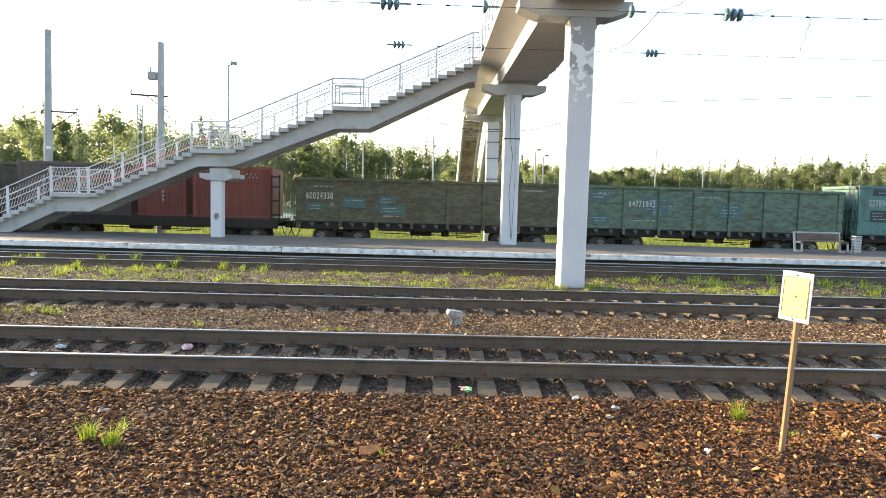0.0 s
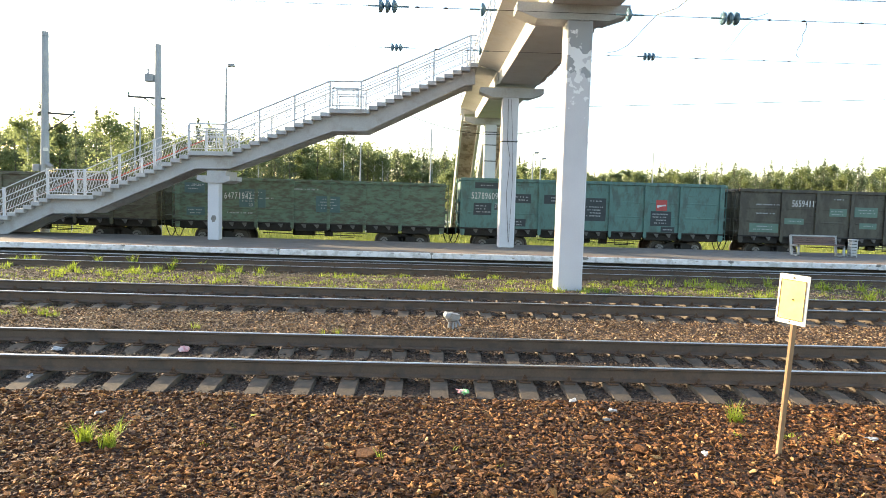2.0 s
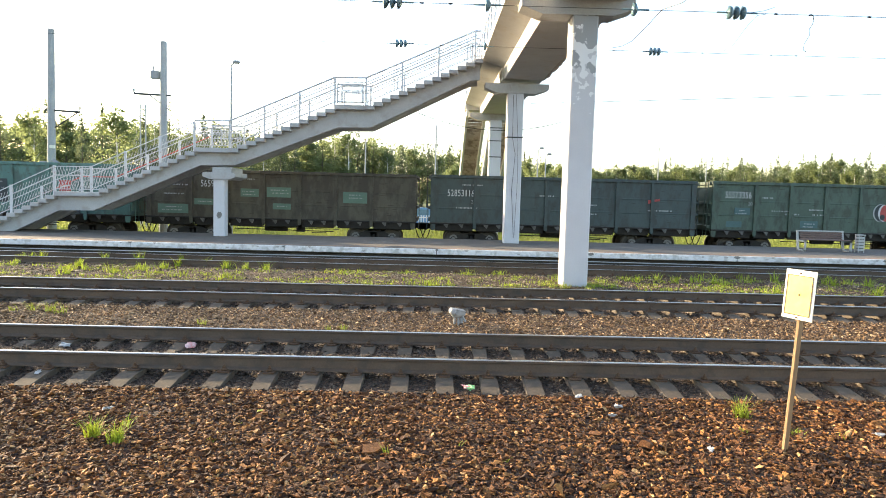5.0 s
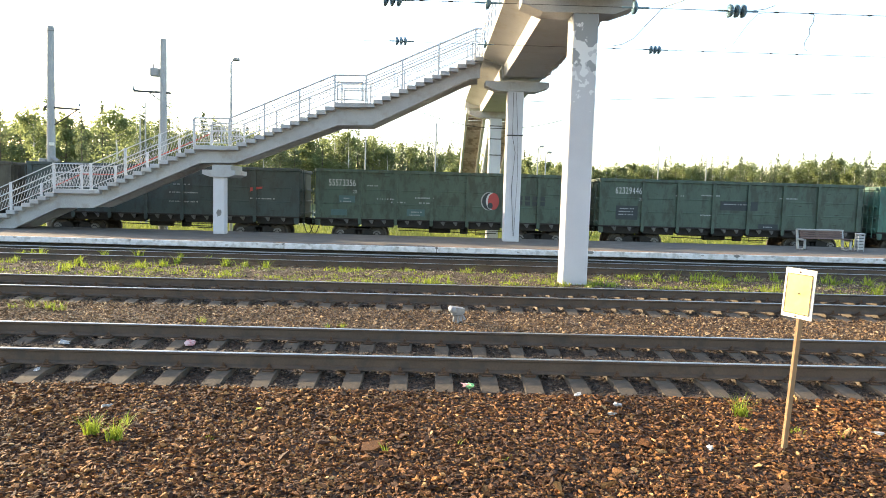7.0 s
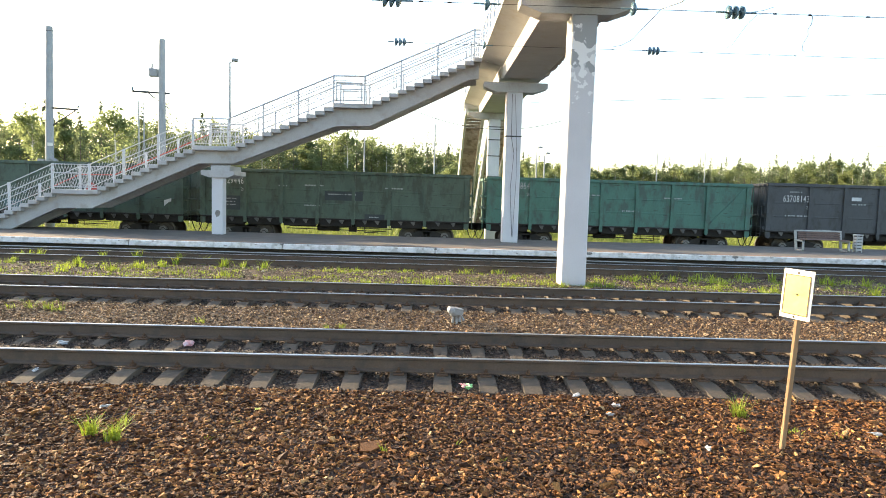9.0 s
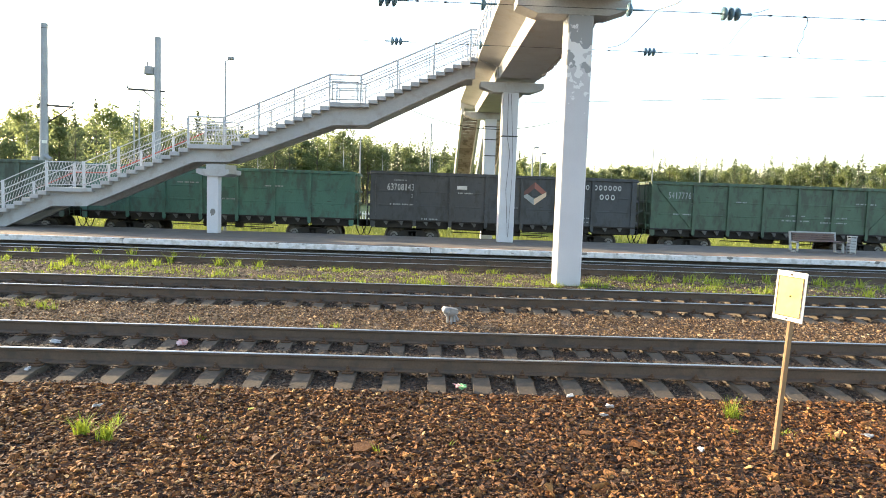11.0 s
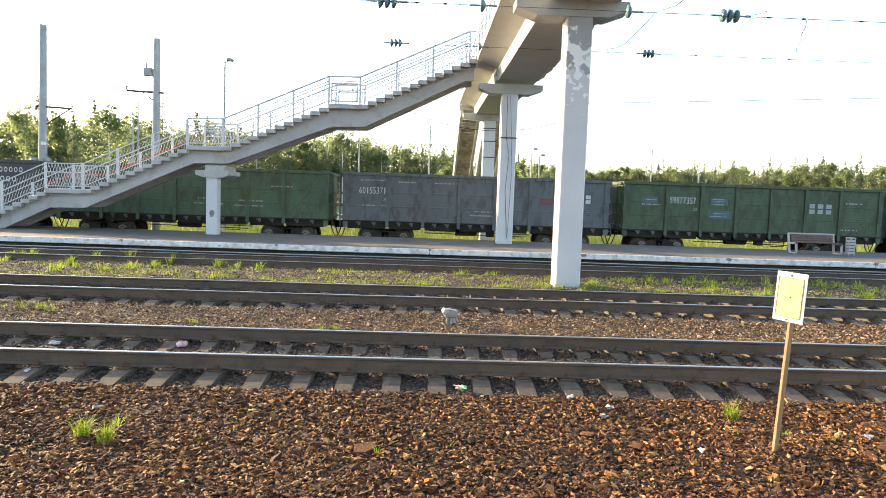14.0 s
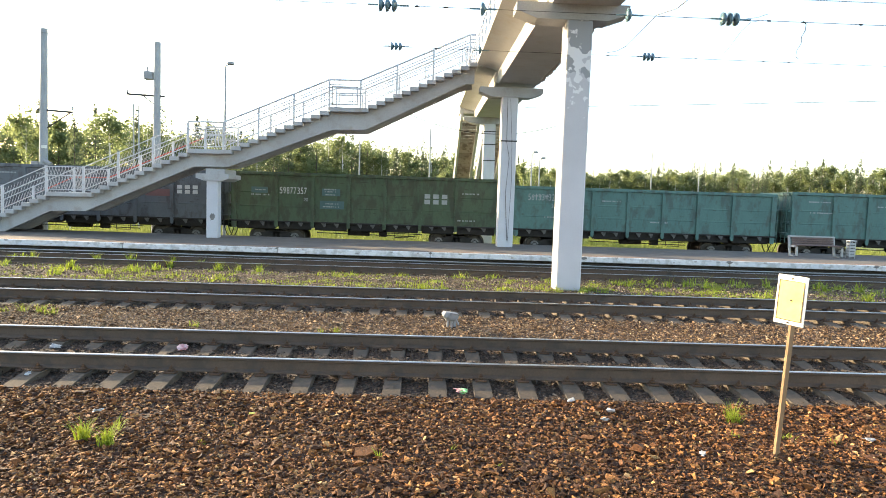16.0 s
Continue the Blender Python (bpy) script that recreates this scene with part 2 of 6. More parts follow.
def ground_material():
    """Ballast near the tracks, meadow beyond the platform, a rough line between."""
    m = bpy.data.materials.new("ground_ballast_and_meadow")
    m.use_nodes = True
    n, l = m.node_tree.nodes, m.node_tree.links
    bsdf = n["Principled BSDF"]
    co = n.new("ShaderNodeTexCoord")
    sep = n.new("ShaderNodeSeparateXYZ")
    l.new(co.outputs["Object"], sep.inputs[0])

    def ramp(fac, stops):
        r = n.new("ShaderNodeValToRGB")
        e = r.color_ramp.elements
        e[0].position, e[0].color = stops[0][0], (*stops[0][1], 1)
        e[1].position, e[1].color = stops[-1][0], (*stops[-1][1], 1)
        for p, c in stops[1:-1]:
            q = e.new(p)
            q.color = (*c, 1)
        l.new(fac, r.inputs[0])
        return r.outputs[0]

    def tex(scale, detail=5):
        x = n.new("ShaderNodeTexNoise")
        x.inputs["Scale"].default_value, x.inputs["Detail"].default_value = scale, detail
        l.new(co.outputs["Object"], x.inputs["Vector"])
        return x.outputs["Fac"]

    vor = n.new("ShaderNodeTexVoronoi")
    vor.inputs["Scale"].default_value = 22
    l.new(co.outputs["Object"], vor.inputs["Vector"])
    stones = ramp(vor.outputs["Color"], [(0.1, (0.018, 0.011, 0.007)), (0.5, (0.05, 0.028, 0.016)), (0.95, (0.11, 0.062, 0.034))])
    meadow = ramp(tex(0.9, 8), [(0.3, (0.05, 0.075, 0.018)), (0.55, (0.11, 0.14, 0.035)), (0.75, (0.2, 0.21, 0.08))])
    edge = n.new("ShaderNodeMath")
    edge.operation = "MULTIPLY_ADD"
    edge.inputs[1].default_value = 3.0
    l.new(tex(0.8), edge.inputs[0])
    l.new(sep.outputs["Y"], edge.inputs[2])
    far = n.new("ShaderNodeMapRange")
    far.inputs["From Min"].default_value, far.inputs["From Max"].default_value = 36.6, 37.6
    l.new(edge.outputs[0], far.inputs["Value"])
    mx = n.new("ShaderNodeMix")
    mx.data_type = "RGBA"
    l.new(far.outputs[0], mx.inputs[0])
    l.new(stones, mx.inputs[6])
    l.new(meadow, mx.inputs[7])
    l.new(mx.outputs[2], bsdf.inputs["Base Color"])
    bsdf.inputs["Roughness"].default_value = 0.95
    b = n.new("ShaderNodeBump")
    b.inputs["Strength"].default_value, b.inputs["Distance"].default_value = 0.8, 0.03
    l.new(vor.outputs["Distance"], b.inputs["Height"])
    l.new(b.outputs[0], bsdf.inputs["Normal"])
    return m


M_GROUND = ground_material()


# ---------- mesh tools ----------
class Build:
    """Collects vertices and faces of one mesh."""

    def __init__(self):
        self.v, self.f, self.mi = [], [], []

    def add(self, verts, faces, mi=0):
        o = len(self.v)
        self.v += [tuple(p) for p in verts]
        self.f += [tuple(i + o for i in q) for q in faces]
        self.mi += [mi] * len(faces)
        return self

    def box(self, x0, y0, z0, x1, y1, z1, ch=0.0, mi=0):
        if ch <= 0:
            vs = [(x, y, z) for z in (z0, z1) for y in (y0, y1) for x in (x0, x1)]
            return self.add(vs, [(0, 2, 3, 1), (4, 5, 7, 6), (0, 1, 5, 4), (2, 6, 7, 3), (0, 4, 6, 2), (1, 3, 7, 5)], mi)
        c = min(ch, (x1 - x0) / 2.1, (y1 - y0) / 2.1, (z1 - z0) / 2.1)
        bm = bmesh.new()
        for sx, x in ((1, x0), (-1, x1)):
            for sy, y in ((1, y0), (-1, y1)):
                for sz, z in ((1, z0), (-1, z1)):
                    bm.verts.new((x, y + sy * c, z + sz * c))
                    bm.verts.new((x + sx * c, y, z + sz * c))
                    bm.verts.new((x + sx * c, y + sy * c, z))
        bmesh.ops.convex_hull(bm, input=list(bm.verts))
        bmesh.ops.dissolve_limit(bm, angle_limit=0.02, verts=list(bm.verts), edges=list(bm.edges))
        bm.verts.index_update()
        self.add([v.co[:] for v in bm.verts], [[v.index for v in f.verts] for f in bm.faces], mi)
        bm.free()
        return self

    def prism(self, pts, axis, a, b, mi=0):
        """A closed outline, extruded along an axis from a to b. Outline points are the two other coordinates in order."""
        k = "xyz".index(axis)
        rest = [i for i in range(3) if i != k]
        vs = []
        for d in (a, b):
            for p in pts:
                q = [0, 0, 0]
                q[k], q[rest[0]], q[rest[1]] = d, p[0], p[1]
                vs.append(q)
        m = len(pts)
        area = sum(pts[i][0] * pts[(i + 1) % m][1] - pts[(i + 1) % m][0] * pts[i][1] for i in range(m))
        flip = (area > 0) ^ (axis == "y") ^ (b < a)
        fs = [tuple(range(m))[::-1], tuple(range(m, 2 * m))] + [(i, (i + 1) % m, (i + 1) % m + m, i + m) for i in range(m)]
        if not flip:
            fs = [q[::-1] for q in fs]
        return self.add(vs, fs, mi)

    def tube(self, p, q, r, n=8, r2=None, mi=0, cap=True):
        p, q = Vector(p), Vector(q)
        d = (q - p).normalized()
        s = d.cross(Vector((0, 0, 1)) if abs(d.z) < 0.95 else Vector((1, 0, 0))).normalized()
        u = s.cross(d)
        r2 = r if r2 is None else r2
        vs = [c + (s * math.cos(a) + u * math.sin(a)) * rr for c, rr in ((p, r), (q, r2)) for a in (2 * math.pi * i / n for i in range(n))]
        fs = [(i, i + n, (i + 1) % n + n, (i + 1) % n) for i in range(n)]
        if cap:
            fs += [tuple(range(n)), tuple(range(2 * n - 1, n - 1, -1))]
        return self.add(vs, fs, mi)

    def line(self, pts, r, n=6, mi=0):
        """A round bar that follows the points in one piece."""
        pts = [Vector(p) for p in pts]
        vs = []
        for i, p in enumerate(pts):
            d = (pts[min(i + 1, len(pts) - 1)] - pts[max(i - 1, 0)]).normalized()
            s = d.cross(Vector((0, 0, 1)) if abs(d.z) < 0.9 else Vector((0, 1, 0))).normalized()
            u = s.cross(d)
            vs += [p + (s * math.cos(a) + u * math.sin(a)) * r for a in (2 * math.pi * k / n for k in range(n))]
        fs = [(j * n + i, (j + 1) * n + i, (j + 1) * n + (i + 1) % n, j * n + (i + 1) % n) for j in range(len(pts) - 1) for i in range(n)]
        fs += [tuple(range(n)), tuple(range(len(vs) - 1, len(vs) - n - 1, -1))]
        return self.add(vs, fs, mi)

    def lathe(self, prof, axis, centre, n=20, mi=0):
        """Turned shape: profile of (radius, place along the axis)."""
        k = "xyz".index(axis)
        rest = [i for i in range(3) if i != k]
        vs, m = [], len(prof)
        for r, d in prof:
            for i in range(n):
                q = list(centre)
                q[k] += d
                q[rest[0]] += r * math.cos(2 * math.pi * i / n)
                q[rest[1]] += r * math.sin(2 * math.pi * i / n)
                vs.append(q)
        fs = [(j * n + i, j * n + (i + 1) % n, (j + 1) * n + (i + 1) % n, (j + 1) * n + i) for j in range(m - 1) for i in range(n)]
        fs += [tuple(range(n)), tuple(range((m - 1) * n, m * n))]
        return self.add(vs, fs, mi)

    def mesh(self, name, *mats, smooth=False):
        me = bpy.data.meshes.new(name)
        me.from_pydata(self.v, [], self.f)
        for q in mats:
            me.materials.append(q)
        me.polygons.foreach_set("material_index", self.mi)
        if smooth:
            me.polygons.foreach_set("use_smooth", [True] * len(self.f))
        me.update()
        bm = bmesh.new()
        bm.from_mesh(me)
        if len(self.f) < 20000:
            bmesh.ops.recalc_face_normals(bm, faces=list(bm.faces))
            bm.to_mesh(me)
        bm.free()
        return me


def thing(name, label, category, at=None, group="", kind=""):
    ob = new(name)
    ob.empty_display_size = 0.2
    ob.matrix_basis = at or Matrix()
    return tagged(ob, label, category, group, kind)


def part(name, b, material, parent, label="", smooth=False, m=None):
    """One mesh object under a thing or a part."""
    data = b if isinstance(b, bpy.types.Mesh) else b.mesh(name, *(material if isinstance(material, tuple) else (material,)), smooth=smooth)
    ob = new(name, data)
    ob.parent = parent
    if m is not None:
        ob.matrix_basis = m
    return tagged(ob, label)


def solid(name, b, material, label, category, kind="", group="", smooth=False):
    """A thing of one mesh."""
    return tagged(new(name, b.mesh(name, *(material if isinstance(material, tuple) else (material,)), smooth=smooth)), label, category, group, kind)


def cloud_mesh(name, verts, faces, *mats, smooth=False):
    """A mesh from arrays of vertices and triangles."""
    me = bpy.data.meshes.new(name)
    v, f = np.asarray(verts, np.float32), np.asarray(faces, np.int32)
    me.vertices.add(len(v))
    me.vertices.foreach_set("co", v.ravel())
    me.loops.add(f.size)
    me.loops.foreach_set("vertex_index", f.ravel())
    me.polygons.add(len(f))
    k = f.shape[1]
    me.polygons.foreach_set("loop_start", np.arange(0, f.size, k, dtype=np.int32))
    me.polygons.foreach_set("loop_total", np.full(len(f), k, np.int32))
    for q in mats:
        me.materials.append(q)
    me.update(calc_edges=True)
    me.shade_flat()
    return me


FONT_CACHE = {}


def lettering(text, height, material):
    """A flat mesh of built-in letters, standing in the plane that faces -y, its left foot at the origin."""
    key = (text, height, material.name)
    if key not in FONT_CACHE:
        cu = bpy.data.curves.new("lettering", "FONT")
        cu.body, cu.size, cu.extrude = text, height * 1.38, 0.002
        tmp = bpy.data.objects.new("lettering", cu)
        me = bpy.data.meshes.new_from_object(tmp)
        me.transform(Matrix.Rotation(radians(90), 4, "X"))
        me.materials.clear()
        me.materials.append(material)
        bpy.data.objects.remove(tmp)
        FONT_CACHE[key] = me
    return FONT_CACHE[key]


# ---------- ground ----------
def height(y):
    """The ground's level across the tracks."""
    pts = [(-30, -0.3), (0, -0.28), (5, -0.275), (6.6, -0.27), (7.2, -0.255), (7.42, -0.248), (7.6, -0.258), (8.0, -0.262), (8.2, -0.245), (9.6, -0.242), (9.9, -0.25), (10.5, -0.265), (10.8, -0.27), (11.6, -0.27), (12.3, -0.258), (12.6, -0.242), (13.1, -0.245), (13.4, -0.29), (15.6, -0.27), (17.4, -0.29), (20.0, -0.3), (22.6, -0.32), (24.6, -0.36), (25.6, -0.62), (25.9, -0.9), (31.5, -0.95), (33, -0.82), (36.5, -0.85), (38, -1.05), (60, -1.1), (3000, -1.2)]
    for (a, za), (b, zb) in zip(pts, pts[1:]):
        if y <= b:
            return za + (zb - za) * (y - a) / (b - a)
    return -1.2


def swell(x, y):
    return 0.018 * noise.noise((x * 0.9, y * 0.9, 0)) if abs(x) < 45 and y < 60 else 0.0


def build_ground():
    b = Build()
    ys = [-60, -20, 0, 3] + [3.5 + 0.25 * i for i in range(140)] + [39, 42, 46, 52, 60, 80, 120, 200, 400, 900, 2500]
    xs = [-2500, -900, -300, -120, -60] + [-40 + 0.8 * i for i in range(101)] + [60, 120, 300, 900, 2500]
    vs = [(x, y, height(y) + swell(x, y)) for y in ys for x in xs]
    w = len(xs)
    b.add(vs, [(j * w + i, j * w + i + 1, (j + 1) * w + i + 1, (j + 1) * w + i) for j in range(len(ys) - 1) for i in range(w - 1)])
    return solid("ground", b, M_GROUND, "brown crushed stone between the tracks, meadow grass beyond them", "ground", "structure")


build_ground()

# ---------- tracks ----------
RAIL = [(-0.075, 0), (0.075, 0), (0.075, 0.012), (0.012, 0.035), (0.009, 0.135), (0.034, 0.148), (0.037, 0.172), (-0.037, 0.172), (-0.034, 0.148), (-0.009, 0.135), (-0.012, 0.035), (-0.075, 0.012)]
HEAD = [(-0.026, 0.1725), (0.026, 0.1725), (0.019, 0.18), (-0.019, 0.18)]


def sleeper_mesh():
    b = Build()
    for s in (-1, 1):
        # each half swells under the rail and drops towards the end
        prof = [(0.0, -0.2), (1.45 * s, -0.2), (1.45 * s, -0.05), (1.1 * s, 0.0), (0.55 * s, 0.0), (0.3 * s, -0.04), (0.0, -0.045)]
        vs, m = [], len(prof)
        for sx in (-1, 1):
            for y, z in prof:
                wide = 0.14 if z < -0.1 else (0.105 if abs(y) > 0.4 else 0.09)
                vs.append((sx * wide, y, z))
        fs = [tuple(range(m)), tuple(range(2 * m - 1, m - 1, -1))] + [(i, (i + 1) % m, (i + 1) % m + m, i + m) for i in range(m)]
        b.add(vs, fs)
    return b.mesh("sleeper", M_SLEEPER)


def clip_mesh():
    b = Build()
    b.box(-0.07, 0.05, 0.0, 0.07, 0.17, 0.022, 0.006)
    b.box(-0.035, 0.06, 0.02, 0.035, 0.13, 0.05, 0.01)
    b.tube((0, 0.1, 0.02), (0, 0.1, 0.095), 0.012, 6)
    b.tube((0, 0.1, 0.055), (0, 0.1, 0.075), 0.024, 6)
    return b.mesh("rail_clip", M_CLIP)


SLEEPER, CLIP = sleeper_mesh(), clip_mesh()


def railway_track(y, z, first, step, lo, hi, label):
    """A track with its axis at y and its rail tops at z; sleepers lo to hi are parts of their own."""
    tr = thing("railway_track", label, "railway track", pose(0, y, z), "station tracks", "structure")
    for s in (-0.797, 0.797):
        r = Build()
        r.prism([(p[0] + s, p[1] - 0.18) for p in RAIL], "x", -160, 160)
        rail = part("rail", r, M_RAIL, tr, "rusty steel rail with a polished head")
        r = Build()
        r.prism([(p[0] + s, p[1] - 0.18) for p in HEAD], "x", -160, 160)
        part("running_surface", r, M_RAILTOP, rail, "polished steel rail head")
    k = int((-100 - first) / step)
    rest = Build()
    for i in range(k, -k + 40):
        x = first + i * step
        if lo <= x <= hi:
            rnd = random.Random(i * 7 + int(y))
            sl = part("sleeper", SLEEPER, None, tr, "", m=pose(x, 0, -0.195 + rnd.uniform(-0.006, 0.004), 0, 0, rnd.uniform(-0.8, 0.8)))
            for s in (-0.797, 0.797):
                part("rail_clip", CLIP, None, sl, "", m=pose(0, s, 0.0, 0, 0, 0))
                part("rail_clip", CLIP, None, sl, "", m=pose(0, s, 0.0, 0, 0, 180))
        else:
            rest.box(x - 0.12, -1.35, -0.4, x + 0.12, 1.35, -0.2)
    tagged(part("far_sleepers", rest, M_SLEEPER, tr), kind="stuff")
    return tr


railway_track(8.94, 0.0, -4.26 + 0.1, 0.546, -10, 10.5, "main track of rusty rails on concrete sleepers in brown ballast")
railway_track(14.08, 0.0, -4.22, 0.546, -12, 13, "second track of rusty rails, sleepers half sunk in ballast")
railway_track(21.16, -0.1, -4.1, 0.546, -8, 12, "overgrown track beside the platform edge")
railway_track(34.55, -0.55, -4.0, 0.546, 0, 0, "track under the passing goods train")


# ---------- ballast ----------
def ballast(name, areas, material, label, seed, corners=6):
    """Loose broken stones strewn over rectangles (x0, x1, y0, y1, stones per square metre, size)."""
    rng = np.random.default_rng(seed)
    shapes = []
    for k in range(10):
        # a crushed stone: the hull of a few points, so that its faces are flat and its edges sharp
        bm = bmesh.new()
        p = rng.normal(0, 1, (corners, 3))
        p = p / np.linalg.norm(p, axis=1)[:, None] * rng.uniform(0.75, 1.15, (corners, 1))
        for q in p:
            bm.verts.new(q)
        bmesh.ops.convex_hull(bm, input=list(bm.verts))
        bmesh.ops.triangulate(bm, faces=list(bm.faces))
        bm.verts.index_update()
        shapes.append((np.array([v.co[:] for v in bm.verts]), np.array([[v.index for v in f.verts] for f in bm.faces])))
        bm.free()
    allv, allf, o = [], [], 0
    for x0, x1, y0, y1, dens, size in areas:
        for bv, bf in shapes:
            n = int((x1 - x0) * (y1 - y0) * dens / len(shapes))
            px, py = rng.uniform(x0, x1, n), rng.uniform(y0, y1, n)
            pz = np.array([height(q) + swell(p, q) for p, q in zip(px, py)])
            s = size * rng.lognormal(0, 0.33, n)
            sc = np.stack([s * rng.uniform(0.95, 1.5, n), s * rng.uniform(0.7, 1.05, n), s * rng.uniform(0.4, 0.75, n)], 1)
            v = bv[None] * sc[:, None]
            a, t = rng.uniform(0, 6.28, n), rng.normal(0, 0.55, n)
            ca, sa, ct, st = np.cos(a), np.sin(a), np.cos(t), np.sin(t)
            x, y, z = v[..., 0], v[..., 1], v[..., 2]
            y, z = y * ct[:, None] - z * st[:, None], y * st[:, None] + z * ct[:, None]
            x, y = x * ca[:, None] - y * sa[:, None], x * sa[:, None] + y * ca[:, None]
            lift = rng.uniform(-0.1, 0.75, n) * s
            v = np.stack([x + px[:, None], y + py[:, None], z + (pz + lift)[:, None]], 2).reshape(-1, 3)
            allv.append(v)
            allf.append((bf[None] + (np.arange(n) * len(bv))[:, None, None] + o).reshape(-1, 3))
            o += n * len(bv)
    me = cloud_mesh(name, np.concatenate(allv), np.concatenate(allf), material)
    return tagged(new(name, me), label, "ballast", kind="stuff")


ballast("ballast", [(-4.8, 4.9, 4.3, 5.3, 1950, 0.019), (-5.5, 5.6, 5.3, 6.3, 1850, 0.019), (-6.5, 6.6, 6.3, 7.46, 1650, 0.019), (-4.9, 5.0, 4.3, 7.3, 40, 0.03)], M_BALLAST, "loose reddish brown crushed stone ballast", 3, 8)
ballast("middle_ballast", [(-9, 10, 10.5, 12.9, 800, 0.0195)], M_BALLAST_PALE, "dusty brown crushed stone between the two main tracks", 5)
ballast("strip_gravel", [(-13, 14, 15.4, 20.2, 230, 0.024), (-14, 15, 20.2, 24.3, 60, 0.024)], M_GRAVEL, "pale weedy gravel strip beside the overgrown track", 6)
ballast("crib_ballast", [(-7.5, 8.5, 7.46, 10.5, 800, 0.0165), (-9.5, 11, 12.9, 15.5, 300, 0.024)], M_BALLAST_OLD, "dark oily crushed stone between the sleepers", 4)

# ---------- platform ----------
PZ = 0.05
plat = thing("platform", "low asphalt platform with a whitewashed concrete edge", "platform", kind="structure")
b = Build()
b.box(-120, 25.09, -0.14, 120, 31.4, PZ - 0.006)
part("platform_surface", b, M_ASPHALT, plat, "worn dark grey asphalt")
# recessed footing, its shade painted in with a dark tone
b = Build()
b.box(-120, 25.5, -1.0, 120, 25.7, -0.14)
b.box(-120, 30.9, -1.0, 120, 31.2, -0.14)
part("platform_wall", b, M_FOOT, plat, "stained recessed concrete footing, coloured dark for the shade under the slab")
EDGE_X0, EDGE_STEP = 3.15, 5.8
for k in range(-14, 15):
    x = EDGE_X0 + k * EDGE_STEP
    b = Build()
    b.box(x - EDGE_STEP / 2 + 0.012, 24.95, PZ - 0.21, x + EDGE_STEP / 2 - 0.012, 25.085, PZ, 0.015)
    ob = part("edge_slab", b, M_EDGE, plat)
    ob.location.z = random.uniform(-0.008, 0.008)
    # broken corners at the joints, lost paint between them
    for q in range(5):
        u = x + EDGE_STEP / 2 + (random.uniform(-0.05, 0.12), random.uniform(-0.5, -0.2), random.uniform(-1.6, -0.6), random.uniform(-3.4, -1.8), random.uniform(-5.0, -3.6))[q]
        s = (0.09, 0.06, 0.05, 0.05, 0.05)[q] * random.uniform(0.6, 1.4)
        top = (PZ + 0.003, PZ - 0.02, PZ - 0.03, PZ - 0.1, PZ + 0.003)[q]
        c = Build()
        c.prism([(u + s * random.uniform(0.6, 1.6) * math.cos(a * 0.785), top - s * 0.45 + min(s * 0.45, s * random.uniform(0.4, 0.75) * math.sin(a * 0.785))) for a in range(8)], "y", 24.946, 24.956)
        part("chipped_patch", c, M_CHIP if q == 0 else M_BARE, ob, "bare broken concrete")
# worn paint line along the edge
b = Build()
b.box(-90, 25.3, PZ - 0.012, 90, 25.62, PZ - 0.002)
part("warning_line", b, mat("faded_line", (0.17, 0.1, 0.066), (0.33, 0.21, 0.145), 0.9, fine=20, coarse=0.7, stain=(0.13, 0.115, 0.1), stain_amt=0.4), plat, "faded reddish line")

b = Build()
b.line([(-90 + 6.0 * k, 24.6, -0.27 + 0.012 * math.sin(k * 2.1)) for k in range(31)], 0.02, 6)
solid("cable_duct", b, M_BENCH, "thin grey cable duct along the platform foot", "cable duct", "structure")

# ---------- footbridge ----------
bridge = thing("footbridge", "concrete pedestrian bridge across the tracks on whitewashed pillars", "footbridge", kind="structure")
BX = 3.72


def pillar(x0, y0, z0, z1, w, d, parent, paint):
    b = Build()
    b.box(x0, y0, z0, x0 + w, y0 + d, z1, 0.03)
    return part("pillar", b, paint, parent, "whitewashed square concrete pillar with flaking paint")


def cap_beam(x0, x1, y0, z0, parent):
    b = Build()
    b.prism([(x0, z0 + 0.2), (x0 + 0.55, z0), (x1 - 0.55, z0), (x1, z0 + 0.2), (x1, z0 + 0.42), (x0, z0 + 0.42)], "y", y0, y0 + 0.72)
    return part("cap_beam", b, M_CONCRETE, parent, "grey concrete cap beam with tapered ends")


